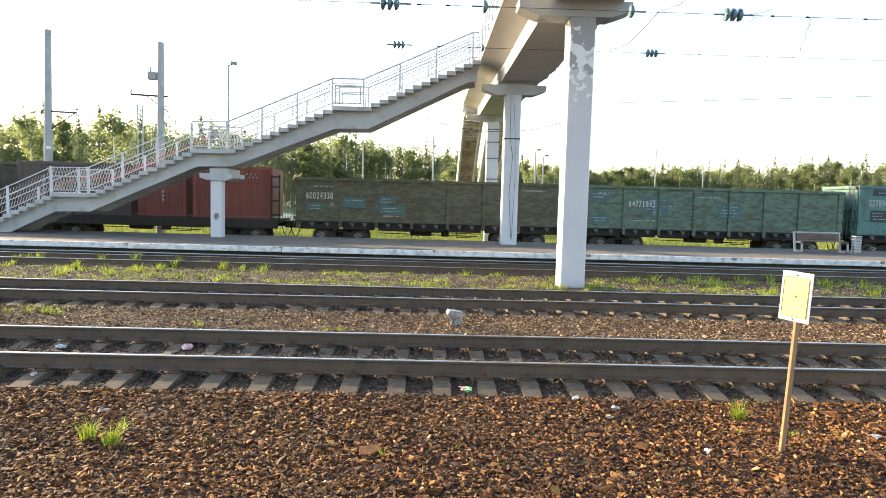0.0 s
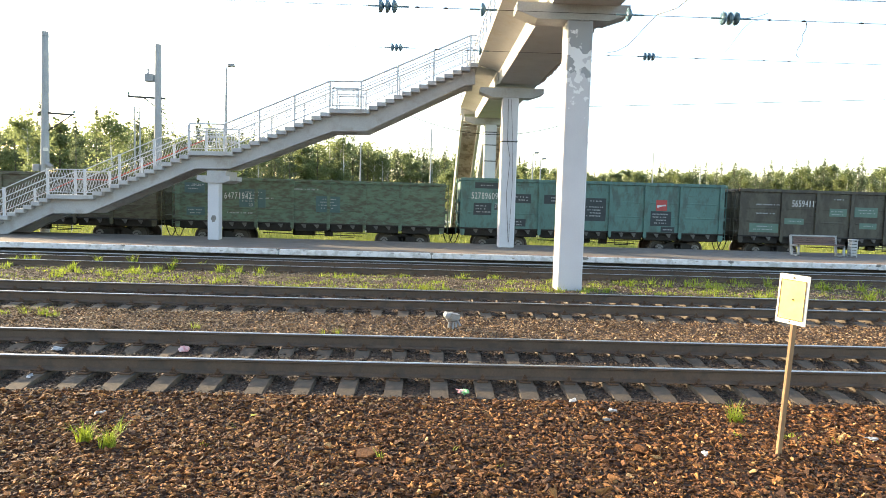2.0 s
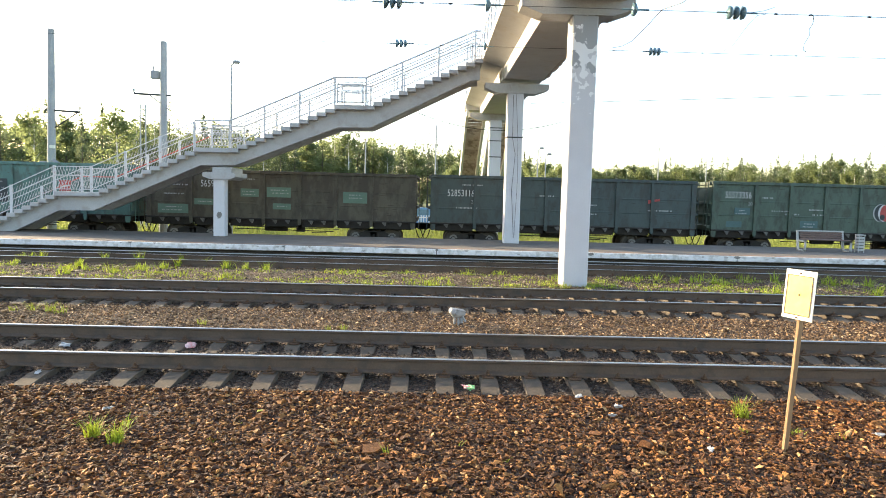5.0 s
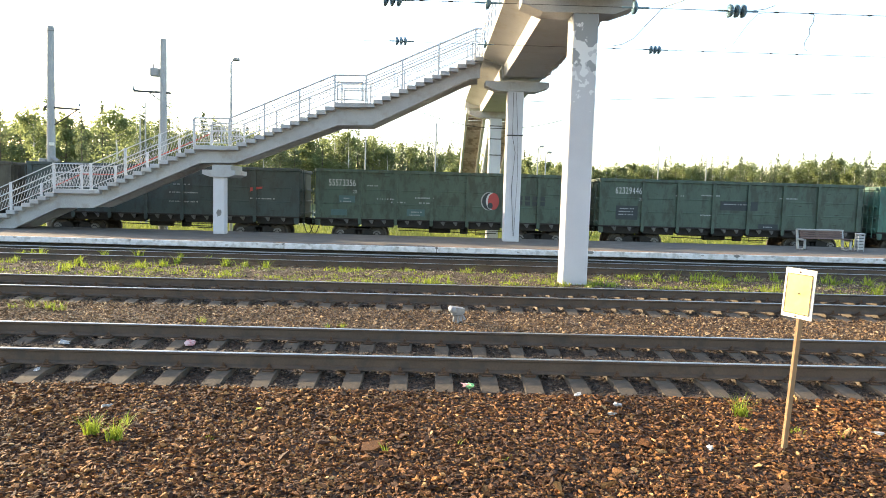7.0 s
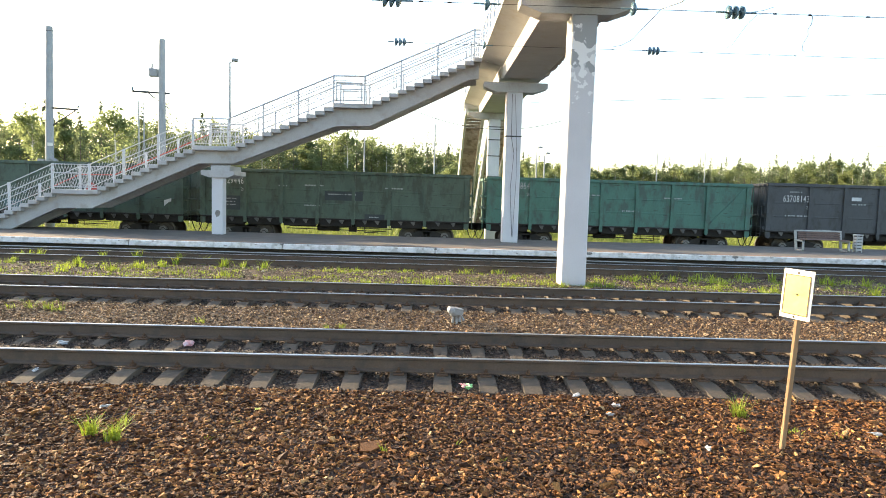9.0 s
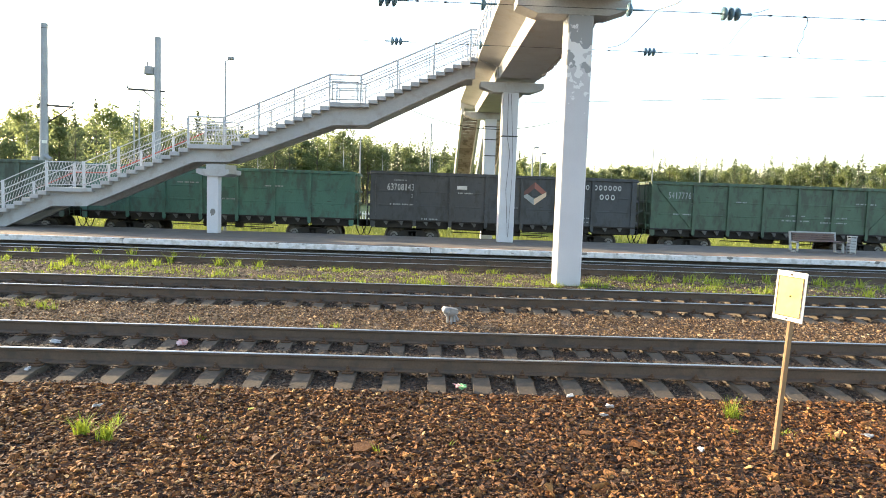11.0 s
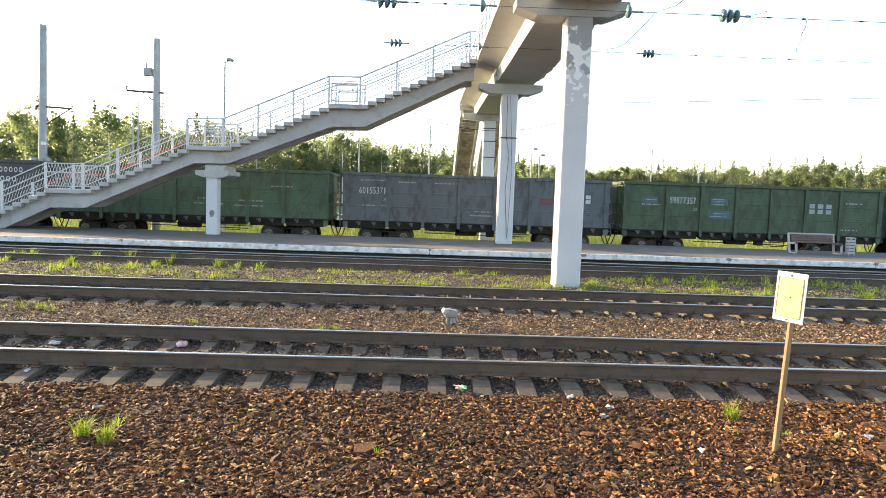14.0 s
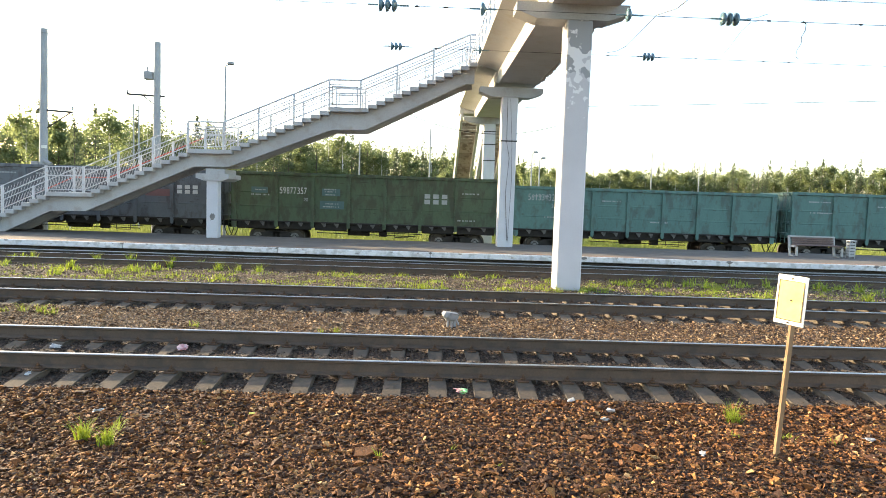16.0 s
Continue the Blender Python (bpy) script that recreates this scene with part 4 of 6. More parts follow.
def stencils(w, y, x0, L, top, number, spec):
    """Number, smaller rows of unreadable writing as bars, dark panels."""
    if number:
        num = (0.52 if spec.get("num", 1) < 2 else 2.39) + spec.get("shift", 0.33)
        base = top - 1.05 + spec.get("up", 0.0)
        for k, c in enumerate(number):
            face = lettering(c, 0.34, spec.get("ink", M_TEXT))
            lo, hi = min(v.co.x for v in face.vertices), max(v.co.x for v in face.vertices)
            k_x = (0.05 if c == "1" else 0.13) / (hi - lo)
            part("digit", face, None, w, "stencilled white digit", m=pose(x0 + num + 0.172 * k + 0.08 - (lo + hi) / 2 * k_x, y - 0.022, base) @ Matrix.Diagonal((k_x, 1, 1, 1)))
        for c, u in (("2", 0.0), ("0", 0.11)):
            part("digit", lettering(c, 0.17, M_TEXT_DIM), None, w, "small stencilled digit", m=pose(x0 + num + 1.2 + u, y - 0.022, base - 0.35))
    rnd = random.Random(spec.get("seed", 1))
    for px, pz, pw, ph in spec.get("panels", ()):
        b = Build()
        b.box(x0 + px, y - 0.0165, top - pz - ph, x0 + px + pw, y - 0.001, top - pz)
        part("dark_panel", b, spec.get("panel_mat", M_PLAC), w, "dark stencil panel")
        rows = max(1, int(ph / 0.17))
        b = Build()
        for r in range(rows):
            if rnd.random() < 0.8:
                a = rnd.uniform(0.08, 0.3) * pw
                z = top - pz - 0.12 - r * 0.15
                u = x0 + px + a
                while u < x0 + px + pw * rnd.uniform(0.7, 0.92):
                    k = rnd.uniform(0.03, 0.07)
                    b.box(u, y - 0.0195, z - 0.05, u + k, y - 0.0175, z)
                    u += k + (0.022 if rnd.random() < 0.8 else 0.09)
        if b.v:
            tagged(part("writing", b, M_TEXT_DIM, w, "rows of small worn writing"), kind="stuff")
    b = Build()
    for px, pz, pw in spec.get("bars", ()):
        u = x0 + px
        while u < x0 + px + pw:
            k = rnd.uniform(0.03, 0.07)
            b.box(u, y - 0.0205, top - pz - 0.065, u + k, y - 0.018, top - pz)
            u += k + (0.022 if rnd.random() < 0.8 else 0.09)
    if b.v:
        tagged(part("writing", b, M_TEXT_DIM, w, "rows of small worn writing"), kind="stuff")
    for i, (shape, px, pz, pw, ph, m) in enumerate(spec.get("marks", ())):
        b = Build()
        ya, yb = y - 0.024 - 0.004 * i, y - 0.021 - 0.004 * i
        X, Z = x0 + px, top - pz
        if shape in FOLDS:
            b.prism([(X + pw * u, Z + ph * v) for u, v in FOLDS[shape]], "y", ya, yb)
        elif shape == "disc":
            b.prism([(X + pw * math.cos(a * 0.314), Z + ph * math.sin(a * 0.314)) for a in range(20)], "y", ya, yb)
        elif shape == "arrow":
            b.prism([(X, Z), (X + pw, Z + ph * 0.3), (X + pw, Z - ph * 0.2), (X + pw * 0.6, Z - ph * 0.35), (X, Z - ph)], "y", ya, yb)
        elif shape in ("dashes", "glyphs"):
            # a row of plain shapes, one a piece
            n = max(2, round(pw / (ph * (0.9 if shape == "dashes" else 0.85))))
            g = pw / n
            for k in range(n):
                b = Build()
                rx, rz = g * 0.36, ph / 2
                cx, cz = X + k * g + rx, Z - rz
                if shape == "glyphs":
                    for v0, v1 in ((-rz, -0.12 * rz), (0.12 * rz, rz)):
                        b.box(cx - rx * 0.9, ya, cz + v0, cx + rx * 0.9, yb, cz + v1)
                else:
                    ring = [(math.cos(a * 0.5236), math.sin(a * 0.5236)) for a in range(12)]
                    for (c0, s0), (c1, s1) in zip(ring, ring[1:] + ring[:1]):
                        b.prism([(cx + rx * u * q, cz + rz * v * q) for u, v, q in ((c0, s0, 1), (c1, s1, 1), (c1, s1, 0.6), (c0, s0, 0.6))], "y", ya, yb)
                part("painted_shape", b, m, w, "pale painted shape")
            continue
        else:
            b.box(X, ya, Z - ph, X + pw, yb, Z)
        part("emblem", b, m, w, "painted emblem")


def gondola(label, m, L, top, number, spec, bays=7, brace=False):
    """An open goods wagon: ribbed sides, end walls, hatch hooks, ladders, underframe. Its origin lies on the rails, amidships."""
    w = thing("gondola_wagon", label, "goods wagon", None, "wagons of the passing train")
    x0, x1, y = -L / 2, L / 2, -SIDE

    def post_x(k):
        return x0 + 0.16 if k == 0 else x1 - 0.16 if k == bays else x0 + 2.25 + (L - 4.5) * (k - 1) / (bays - 2)

    for s in (-1, 1):
        b = Build()
        b.box(x0 + 0.04, s * (SIDE - 0.03) - 0.03, BODY_Z0, x1 - 0.04, s * (SIDE - 0.03) + 0.03, top - 0.05)
        part("side_wall", b, m, w)
        b = Build()
        b.box(x0, s * SIDE - 0.08, top - 0.16, x1, s * SIDE + 0.08, top, 0.02)
        part("top_rail", b, m, w)
        b = Build()
        b.box(x0 + 0.02, s * SIDE - 0.07, BODY_Z0 - 0.05, x1 - 0.02, s * SIDE + 0.07, BODY_Z0 + 0.03, 0.015)
        part("bottom_rail", b, M_DARK, w, "grimy dark lower rail")
        for k in range(bays + 1):
            x = post_x(k)
            wd = 0.12 if k in (0, bays) else 0.08
            b = Build()
            low = BODY_Z0 - (0.2 if 0 < k < bays else 0.28)
            b.prism([(x - wd, low), (x - wd, top - 0.14), (x + wd, top - 0.14), (x + wd, low + 0.0), (x + wd * 0.6, low - 0.08), (x - wd * 0.6, low - 0.08)], "y", s * (SIDE + 0.0), s * (SIDE + (0.075 if 0 < k < bays else 0.055)))
            part("side_post", b, m, w)
        if s < 0:
            # light bulges pressed into the panels, and the hooks of the floor hatches
            for k in range(bays):
                xa, xb = post_x(k) + 0.18, post_x(k + 1) - 0.18
                for q in (0.3, 0.62):
                    b = Build()
                    z = BODY_Z0 + 0.1 + (top - BODY_Z0 - 0.25) * q
                    b.prism([(y, z - 0.04), (y - 0.012, z - 0.02), (y - 0.012, z + 0.02), (y, z + 0.04)], "x", xa + 0.08, xb - 0.08)
                    part("pressed_rib", b, m, w)
                for q in (0.28, 0.72):
                    xm = xa + (xb - xa) * q
                    b = Build()
                    b.prism([(xm - 0.13, BODY_Z0 - 0.04), (xm + 0.11, BODY_Z0 - 0.04), (xm + 0.07, BODY_Z0 - 0.2), (xm + 0.02, BODY_Z0 - 0.24)], "y", y - 0.1, y - 0.02)
                    b.tube((xm - 0.1, y - 0.06, BODY_Z0 - 0.1), (xm + 0.1, y - 0.06, BODY_Z0 - 0.1), 0.022, 6)
                    part("hatch_hook", b, M_HOOK, w)
            if brace:
                for xa, xb in ((x0 + 0.35, x0 + 2.1), (x1 - 0.35, x1 - 2.1)):
                    b = Build()
                    b.add([(xa, y - 0.05, top - 0.2), (xa, y - 0.05, top - 0.36), (xb, y - 0.05, BODY_Z0 + 0.1), (xb, y - 0.05, BODY_Z0 + 0.28), (xa, y, top - 0.2), (xa, y, top - 0.36), (xb, y, BODY_Z0 + 0.1), (xb, y, BODY_Z0 + 0.28)], [(0, 1, 2, 3), (4, 7, 6, 5), (0, 4, 5, 1), (1, 5, 6, 2), (2, 6, 7, 3), (3, 7, 4, 0)])
                    part("diagonal_brace", b, m, w)
    for s in (-1, 1):
        b = Build()
        b.box(s * (L / 2 - 0.04) - 0.03, -SIDE + 0.06, BODY_Z0 - 0.05, s * (L / 2 - 0.04) + 0.03, SIDE - 0.06, top - 0.02)
        for z in (BODY_Z0 + 0.15, BODY_Z0 + 0.75, BODY_Z0 + 1.35, top - 0.12):
            b.box(s * (L / 2 + 0.03) - 0.06, -SIDE + 0.08, z - 0.07, s * (L / 2 + 0.03) + 0.06, SIDE - 0.08, z + 0.07, 0.015)
        part("end_wall", b, m, w)
        b = Build()
        for dy in (-1.42, -1.02):
            b.tube((s * (L / 2 + 0.14), dy, BODY_Z0 - 0.3), (s * (L / 2 + 0.14), dy, top - 0.05), 0.018, 6)
        for k in range(7):
            b.tube((s * (L / 2 + 0.14), -1.42, BODY_Z0 - 0.15 + k * 0.34), (s * (L / 2 + 0.14), -1.02, BODY_Z0 - 0.15 + k * 0.34), 0.014, 6)
        part("ladder", b, m, w)
    b = Build()
    b.box(x0 + 0.05, -SIDE + 0.05, BODY_Z0 - 0.06, x1 - 0.05, SIDE - 0.05, BODY_Z0 + 0.0)
    part("floor", b, M_DARK, w)
    for k in range(bays):
        for s in (-1, 1):
            b = Build()
            b.prism([(s * 0.35, BODY_Z0 - 0.07), (s * (SIDE - 0.12), BODY_Z0 - 0.07), (s * (SIDE - 0.14), BODY_Z0 - 0.36), (s * (SIDE - 0.2), BODY_Z0 - 0.4), (s * 0.4, BODY_Z0 - 0.2)], "x", post_x(k) + 0.1, post_x(k + 1) - 0.1)
            part("floor_hatch", b, M_DARK, w, "grimy floor hatch")
    underframe(w, L)
    stencils(w, y - 0.002, x0, L, top, number, spec)
    return w


P_OLIVE = paint("wagon_old_olive", (0.075, 0.078, 0.045), (0.05, 0.028, 0.016), 0.4, 1.5, (0.8, 1, 2.2))
P_GREEN = paint("wagon_faded_green", (0.075, 0.125, 0.085), (0.055, 0.036, 0.022), 0.33, 1.5, (0.8, 1, 2.2))
P_TEAL = paint("wagon_teal", (0.06, 0.136, 0.121), (0.053, 0.07, 0.062), 0.22)
P_BROWN = paint("wagon_dark_brown_green", (0.056, 0.053, 0.036), (0.03, 0.02, 0.017), 0.4)
P_NAVY = paint("wagon_dark_blue_green", (0.032, 0.05, 0.049), (0.03, 0.03, 0.03), 0.25)
P_DGREEN = paint("wagon_deep_green", (0.045, 0.074, 0.054), (0.03, 0.035, 0.025), 0.25)
P_MGREEN = paint("wagon_mid_green", (0.051, 0.092, 0.057), (0.045, 0.05, 0.036), 0.28)
P_BRIGHT = paint("wagon_sea_green", (0.042, 0.118, 0.09), (0.046, 0.06, 0.05), 0.22)
P_ANTH = paint("wagon_anthracite", (0.042, 0.046, 0.05), (0.03, 0.028, 0.028), 0.2)
P_GREY = paint("wagon_blue_grey", (0.08, 0.092, 0.105), (0.05, 0.045, 0.045), 0.22)
P_LEASE = paint("wagon_moss_green", (0.041, 0.069, 0.034), (0.034, 0.03, 0.018), 0.3)
P_PATCH_B = mat("patch_blue_green", (0.04, 0.085, 0.088), (0.075, 0.14, 0.145), 0.7, fine=14, coarse=2)
P_PATCH_T = mat("patch_light_green", (0.07, 0.13, 0.1), (0.12, 0.2, 0.16), 0.7, fine=14, coarse=2)
P_MARK_R = mat("emblem_red", (0.3, 0.035, 0.035), (0.42, 0.07, 0.06), 0.6, fine=20, coarse=3)
P_MARK_Y = mat("emblem_sand", (0.55, 0.42, 0.3), (0.7, 0.55, 0.4), 0.6, fine=20, coarse=3)
P_MARK_O = mat("emblem_brick_red", (0.24, 0.09, 0.07), (0.32, 0.13, 0.1), 0.6, fine=20, coarse=3)
P_MARK_D = mat("emblem_dark_red", (0.1, 0.045, 0.04), (0.15, 0.07, 0.06), 0.6, fine=20, coarse=3)
P_CONT_D = mat("container_dark", (0.05, 0.034, 0.03), (0.09, 0.065, 0.058), 0.6, fine=12, coarse=0.8)
P_CONT = mat("container_red", (0.115, 0.028, 0.023), (0.2, 0.056, 0.046), 0.6, fine=12, coarse=0.8, stain=(0.12, 0.05, 0.04), stain_amt=0.25)


def flat_with_containers(L):
    w = thing("container_wagon", "flat wagon carrying rust-red and dark ribbed freight containers", "goods wagon", None, "wagons of the passing train")
    underframe(w, L)
    b = Build()
    b.box(-L / 2, -1.45, 1.1, L / 2, 1.45, 1.32, 0.03)
    b.box(-L / 2, -1.5, 0.85, L / 2, -1.42, 1.3, 0.02)
    part("deck", b, M_DARK, w)
    for xa, xb, tone in ((2.35, 6.3, P_CONT), (-0.4, 1.95, P_CONT), (-6.3, -0.75, P_CONT_D)):
        b = Build()
        n = int((xb - xa) / 0.14)
        g = (xb - xa) / n
        out = [(xa, 1.2)]
        for k in range(n):
            out += [(xa + g * k, -1.22), (xa + g * (k + 0.25), -1.19), (xa + g * (k + 0.5), -1.19), (xa + g * (k + 0.75), -1.22)]
        out += [(xb, -1.22), (xb, 1.2)]
        b.prism(out, "z", 1.4, 3.85)
        box = part("container", b, tone, w, "corrugated freight container")
        b = Build()
        for x in (xa - 0.01, xb - 0.12):
            b.box(x, -1.25, 1.34, x + 0.14, -1.17, 3.9, 0.01)
        b.box(xa, -1.245, 3.76, xb, -1.16, 3.91, 0.01)
        b.box(xa, -1.245, 1.33, xb, -1.16, 1.46, 0.01)
        part("corner_frame", b, tone, box)
        b = Build()
        for k in range(6):
            b.box(xa + 1.2, -1.24, 3.1 - k * 0.2, xa + 1.3, -1.225, 3.22 - k * 0.2)
            b.box(xb - 1.3 + k * 0.1, -1.24, 3.5 - (k % 2) * 0.16, xb - 1.24 + k * 0.1, -1.225, 3.58 - (k % 2) * 0.16)
        part("writing", b, M_TEXT_DIM, box, "worn white code")
    b = Build()
    for z in (1.5, 2.2, 2.9, 3.4):
        b.box(L / 2 - 0.4, -1.35, z, L / 2 + 0.05, -1.27, z + 0.07)
    for x in (L / 2 - 0.4, L / 2):
        b.box(x, -1.35, 1.2, x + 0.06, -1.25, 3.55)
    part("end_frame", b, M_DARK, w)
    return w


FLEET = [
    # left end of the body at the start, label, paint, top, number, stencils, diagonal brace
    (-6.66, "weathered olive gondola wagon, rust showing through flaking paint", P_OLIVE, 3.46, "60024338", dict(shift=0, up=0, num=0.45, panel_mat=P_PATCH_B, panels=((2.3, 0.95, 1.2, 0.5), (0.55, 1.25, 0.85, 0.35), (4.1, 0.85, 0.9, 0.35), (3.9, 1.3, 1.6, 0.45)), bars=((0.9, 0.4, 1.0), (10.9, 0.35, 1.6), (4.4, 1.8, 0.8))), False),
    (7.64, "faded green gondola wagon with rusty worn sides", P_GREEN, 3.46, "64771942", dict(shift=0.06, up=0, num=2.35, panel_mat=P_PATCH_B, panels=((0.5, 0.3, 1.0, 0.5), (3.2, 0.55, 1.3, 0.9), (0.6, 1.5, 0.9, 0.4), (7.0, 0.8, 1.2, 0.8)), bars=((0.9, 0.35, 0.5), (4.5, 0.95, 0.4), (2.6, 1.7, 1.2), (5.8, 0.45, 1.3))), False),
    (21.83, "teal gondola wagon with dark stencil panels", P_TEAL, 3.8, "52789609", dict(shift=0.04, up=0, num=1.45, panels=((0.75, 0.22, 1.2, 0.3), (0.7, 1.25, 0.9, 0.6), (1.75, 1.3, 0.25, 0.28), (2.7, 0.75, 0.88, 0.45), (4.25, 0.75, 1.4, 0.45), (4.85, 1.3, 0.65, 0.38), (6.25, 0.85, 1.15, 1.15), (2.5, 2.0, 0.85, 0.38), (9.7, 1.42, 1.05, 0.75), (10.25, 2.2, 0.7, 0.28)), marks=(("box", 9.95, 0.85, 0.56, 0.54, P_MARK_R), ("arrow", 10.0, 1.12, 0.46, 0.14, M_TEXT))), False),
    (36.02, "dark brown gondola wagon patched with light green paint", P_BROWN, 3.66, "56594112", dict(shift=0.33, up=0.2, num=2.35, panel_mat=P_PATCH_T, panels=((0.6, 1.75, 1.5, 0.45), (4.7, 0.9, 0.9, 0.4), (2.4, 1.45, 1.0, 0.3), (6.0, 0.8, 1.2, 0.5), (6.3, 1.6, 0.9, 0.3), (9.8, 0.95, 1.2, 0.55)), bars=((0.9, 0.75, 1.2), (0.9, 1.2, 1.0), (4.9, 0.4, 0.5))), False),
    (50.18, "dark blue-green gondola wagon with small red emblem", P_NAVY, 3.7, "52853116", dict(num=1.4, bars=((1.6, 0.45, 1.0), (1.3, 1.6, 1.0), (5.5, 0.9, 0.7), (7.2, 0.9, 0.8), (7.0, 1.3, 1.4), (7.0, 1.75, 1.4), (11.0, 1.5, 1.2)), marks=(("arrow", 11.0, 1.0, 0.6, 0.2, P_MARK_R),)), False),
    (64.4, "deep green gondola wagon with a red and white crescent emblem", P_DGREEN, 3.74, "55573356", dict(shift=0.15, up=0.22, num=0.6, panel_mat=P_PATCH_B, panels=((1.2, 1.3, 0.8, 0.35), (0.8, 2.0, 0.8, 0.3), (4.6, 1.9, 0.9, 0.35)), bars=((2.6, 0.75, 0.5), (3.1, 1.4, 1.0), (5.0, 1.3, 0.9), (5.2, 1.55, 0.6), (3.8, 1.55, 0.7)), marks=(("disc", 8.7, 1.4, 0.4, 0.46, M_TEXT_DIM), ("disc", 8.75, 1.4, 0.38, 0.44, M_PLAC), ("disc", 8.86, 1.4, 0.3, 0.43, M_TEXT), ("disc", 8.94, 1.4, 0.28, 0.42, P_MARK_R), ("disc", 8.78, 1.62, 0.13, 0.15, M_PLAC), ("glyphs", 9.75, 1.1, 1.9, 0.46, M_PLAC), ("arrow", 12.5, 1.75, 0.35, 0.3, M_TEXT))), False),
    (78.65, "deep green gondola wagon with dull stencil panels", P_DGREEN, 3.66, "62329446", dict(shift=0.3, up=0.3, num=0.75, panels=((0.9, 1.35, 1.1, 0.7), (6.2, 1.0, 1.9, 0.45), (8.2, 2.1, 1.0, 0.3)), bars=((3.9, 0.75, 0.4), (5.2, 0.7, 0.9), (5.2, 1.7, 0.7), (9.2, 0.75, 0.9))), False),
    (92.93, "sea green gondola wagon with diagonal corner braces", P_BRIGHT, 3.62, "52342854", dict(shift=0.3, up=0.48, num=0.8, ink=M_TEXT_DIM, bars=((0.8, 0.4, 1.1), (4.7, 0.75, 1.2), (6.9, 1.5, 0.8), (9.0, 0.8, 0.9))), True),
    (107.15, "anthracite gondola wagon with a folded-box emblem and large pale letters", P_ANTH, 3.72, "63708143", dict(shift=0.33, up=0.12, num=0.75, bars=((1.2, 0.4, 0.6), (1.0, 1.6, 1.2), (4.4, 0.95, 0.7), (6.5, 1.6, 0.9), (9.8, 1.75, 1.0), (9.8, 2.0, 1.3), (9.8, 2.2, 1.4), (2.6, 2.3, 0.8)), marks=(("roof_left", 7.65, 0.3, 1.2, 1.16, P_MARK_D), ("roof_right", 7.65, 0.3, 1.2, 1.16, P_MARK_O), ("fold_left", 7.65, 0.3, 1.2, 1.16, M_TEXT_DIM), ("fold_right", 7.65, 0.3, 1.2, 1.16, P_MARK_Y), ("disc", 9.62, 0.38, 0.2, 0.2, M_TEXT), ("disc", 9.62, 0.38, 0.11, 0.12, P_ANTH), ("disc", 9.6, 0.74, 0.22, 0.13, M_TEXT), ("disc", 9.6, 0.74, 0.14, 0.06, P_ANTH), ("dashes", 10.08, 0.35, 1.0, 0.26, M_TEXT), ("dashes", 11.25, 0.35, 1.45, 0.26, M_TEXT), ("dashes", 11.55, 0.8, 0.85, 0.28, M_TEXT), ("box", 4.35, 0.62, 0.5, 0.18, M_TEXT))), False),
    (121.31, "mid green gondola wagon with diagonal corner braces", P_MGREEN, 3.68, "54177761", dict(shift=0.37, up=0.2, num=0.95, ink=M_TEXT_DIM, bars=((4.4, 0.9, 0.5), (7.0, 1.5, 1.0), (6.8, 1.75, 1.4), (9.0, 1.55, 1.2), (8.8, 1.8, 1.4), (10.6, 0.8, 1.0), (1.2, 1.6, 0.9))), True),
    (135.44, "blue-grey gondola wagon with large white letters", P_GREY, 3.7, "60155371", dict(shift=0.3, up=0, num=0.75, bars=((0.9, 0.35, 1.2), (2.8, 0.4, 0.8), (4.6, 0.4, 1.1), (1.0, 1.6, 0.6), (6.6, 1.75, 1.1), (6.4, 1.95, 1.5), (2.0, 1.6, 0.3)), marks=(("glyphs", 11.45, 0.78, 1.15, 0.42, M_TEXT), ("box", 9.9, 1.0, 1.2, 0.35, mat("emblem_dull_red", (0.13, 0.06, 0.06), (0.18, 0.09, 0.085), 0.7)))), False),
    (149.56, "moss green gondola wagon with large white letters", P_LEASE, 3.72, "59877357", dict(shift=0, up=0, num=2.4, panel_mat=P_PATCH_B, panels=((1.0, 0.75, 0.8, 0.3), (4.5, 0.75, 0.9, 0.35), (4.4, 1.35, 1.2, 0.4)), bars=((4.6, 0.75, 0.6), (1.0, 1.1, 0.9), (11.5, 0.75, 0.8), (11.3, 2.1, 0.9)), marks=(("glyphs", 9.6, 0.85, 1.3, 0.5, M_TEXT_DIM),)), False),
    (163.66, "teal gondola wagon with plain sides", P_TEAL, 3.45, "56133432", dict(shift=0.2, up=0.35, num=0.75, ink=M_TEXT_DIM, bars=((1.0, 0.45, 0.8), (4.5, 0.6, 0.9), (1.6, 1.5, 0.9), (7.0, 1.6, 0.9))), False),
    (177.86, "teal gondola wagon, paint dulled by dust", P_TEAL, 3.6, "", dict(num=0.75, ink=M_TEXT_DIM, bars=((0.9, 0.45, 1.1), (1.0, 1.0, 1.2), (4.5, 0.6, 0.9))), False),
    (192.06, "mid green gondola wagon, lightly rusted", P_MGREEN, 3.6, "", dict(bars=((1.0, 0.5, 1.0),)), False),
    (-35.1, "dark brown gondola wagon ahead of the containers", P_BROWN, 3.9, "", dict(bars=((1.0, 0.5, 1.0),)), False),
]
SPEED, SLOWING = 10.09, 0.0087
for i, (left, label, m, top, number, spec, brace) in enumerate(FLEET):
    L = 13.47
    spec["seed"] = i + 3
    WAGONS.append((gondola(label, m, L, top, number, spec, 7, brace), left + L / 2))
WAGONS.append((flat_with_containers(13.3), -20.84 + 6.65))


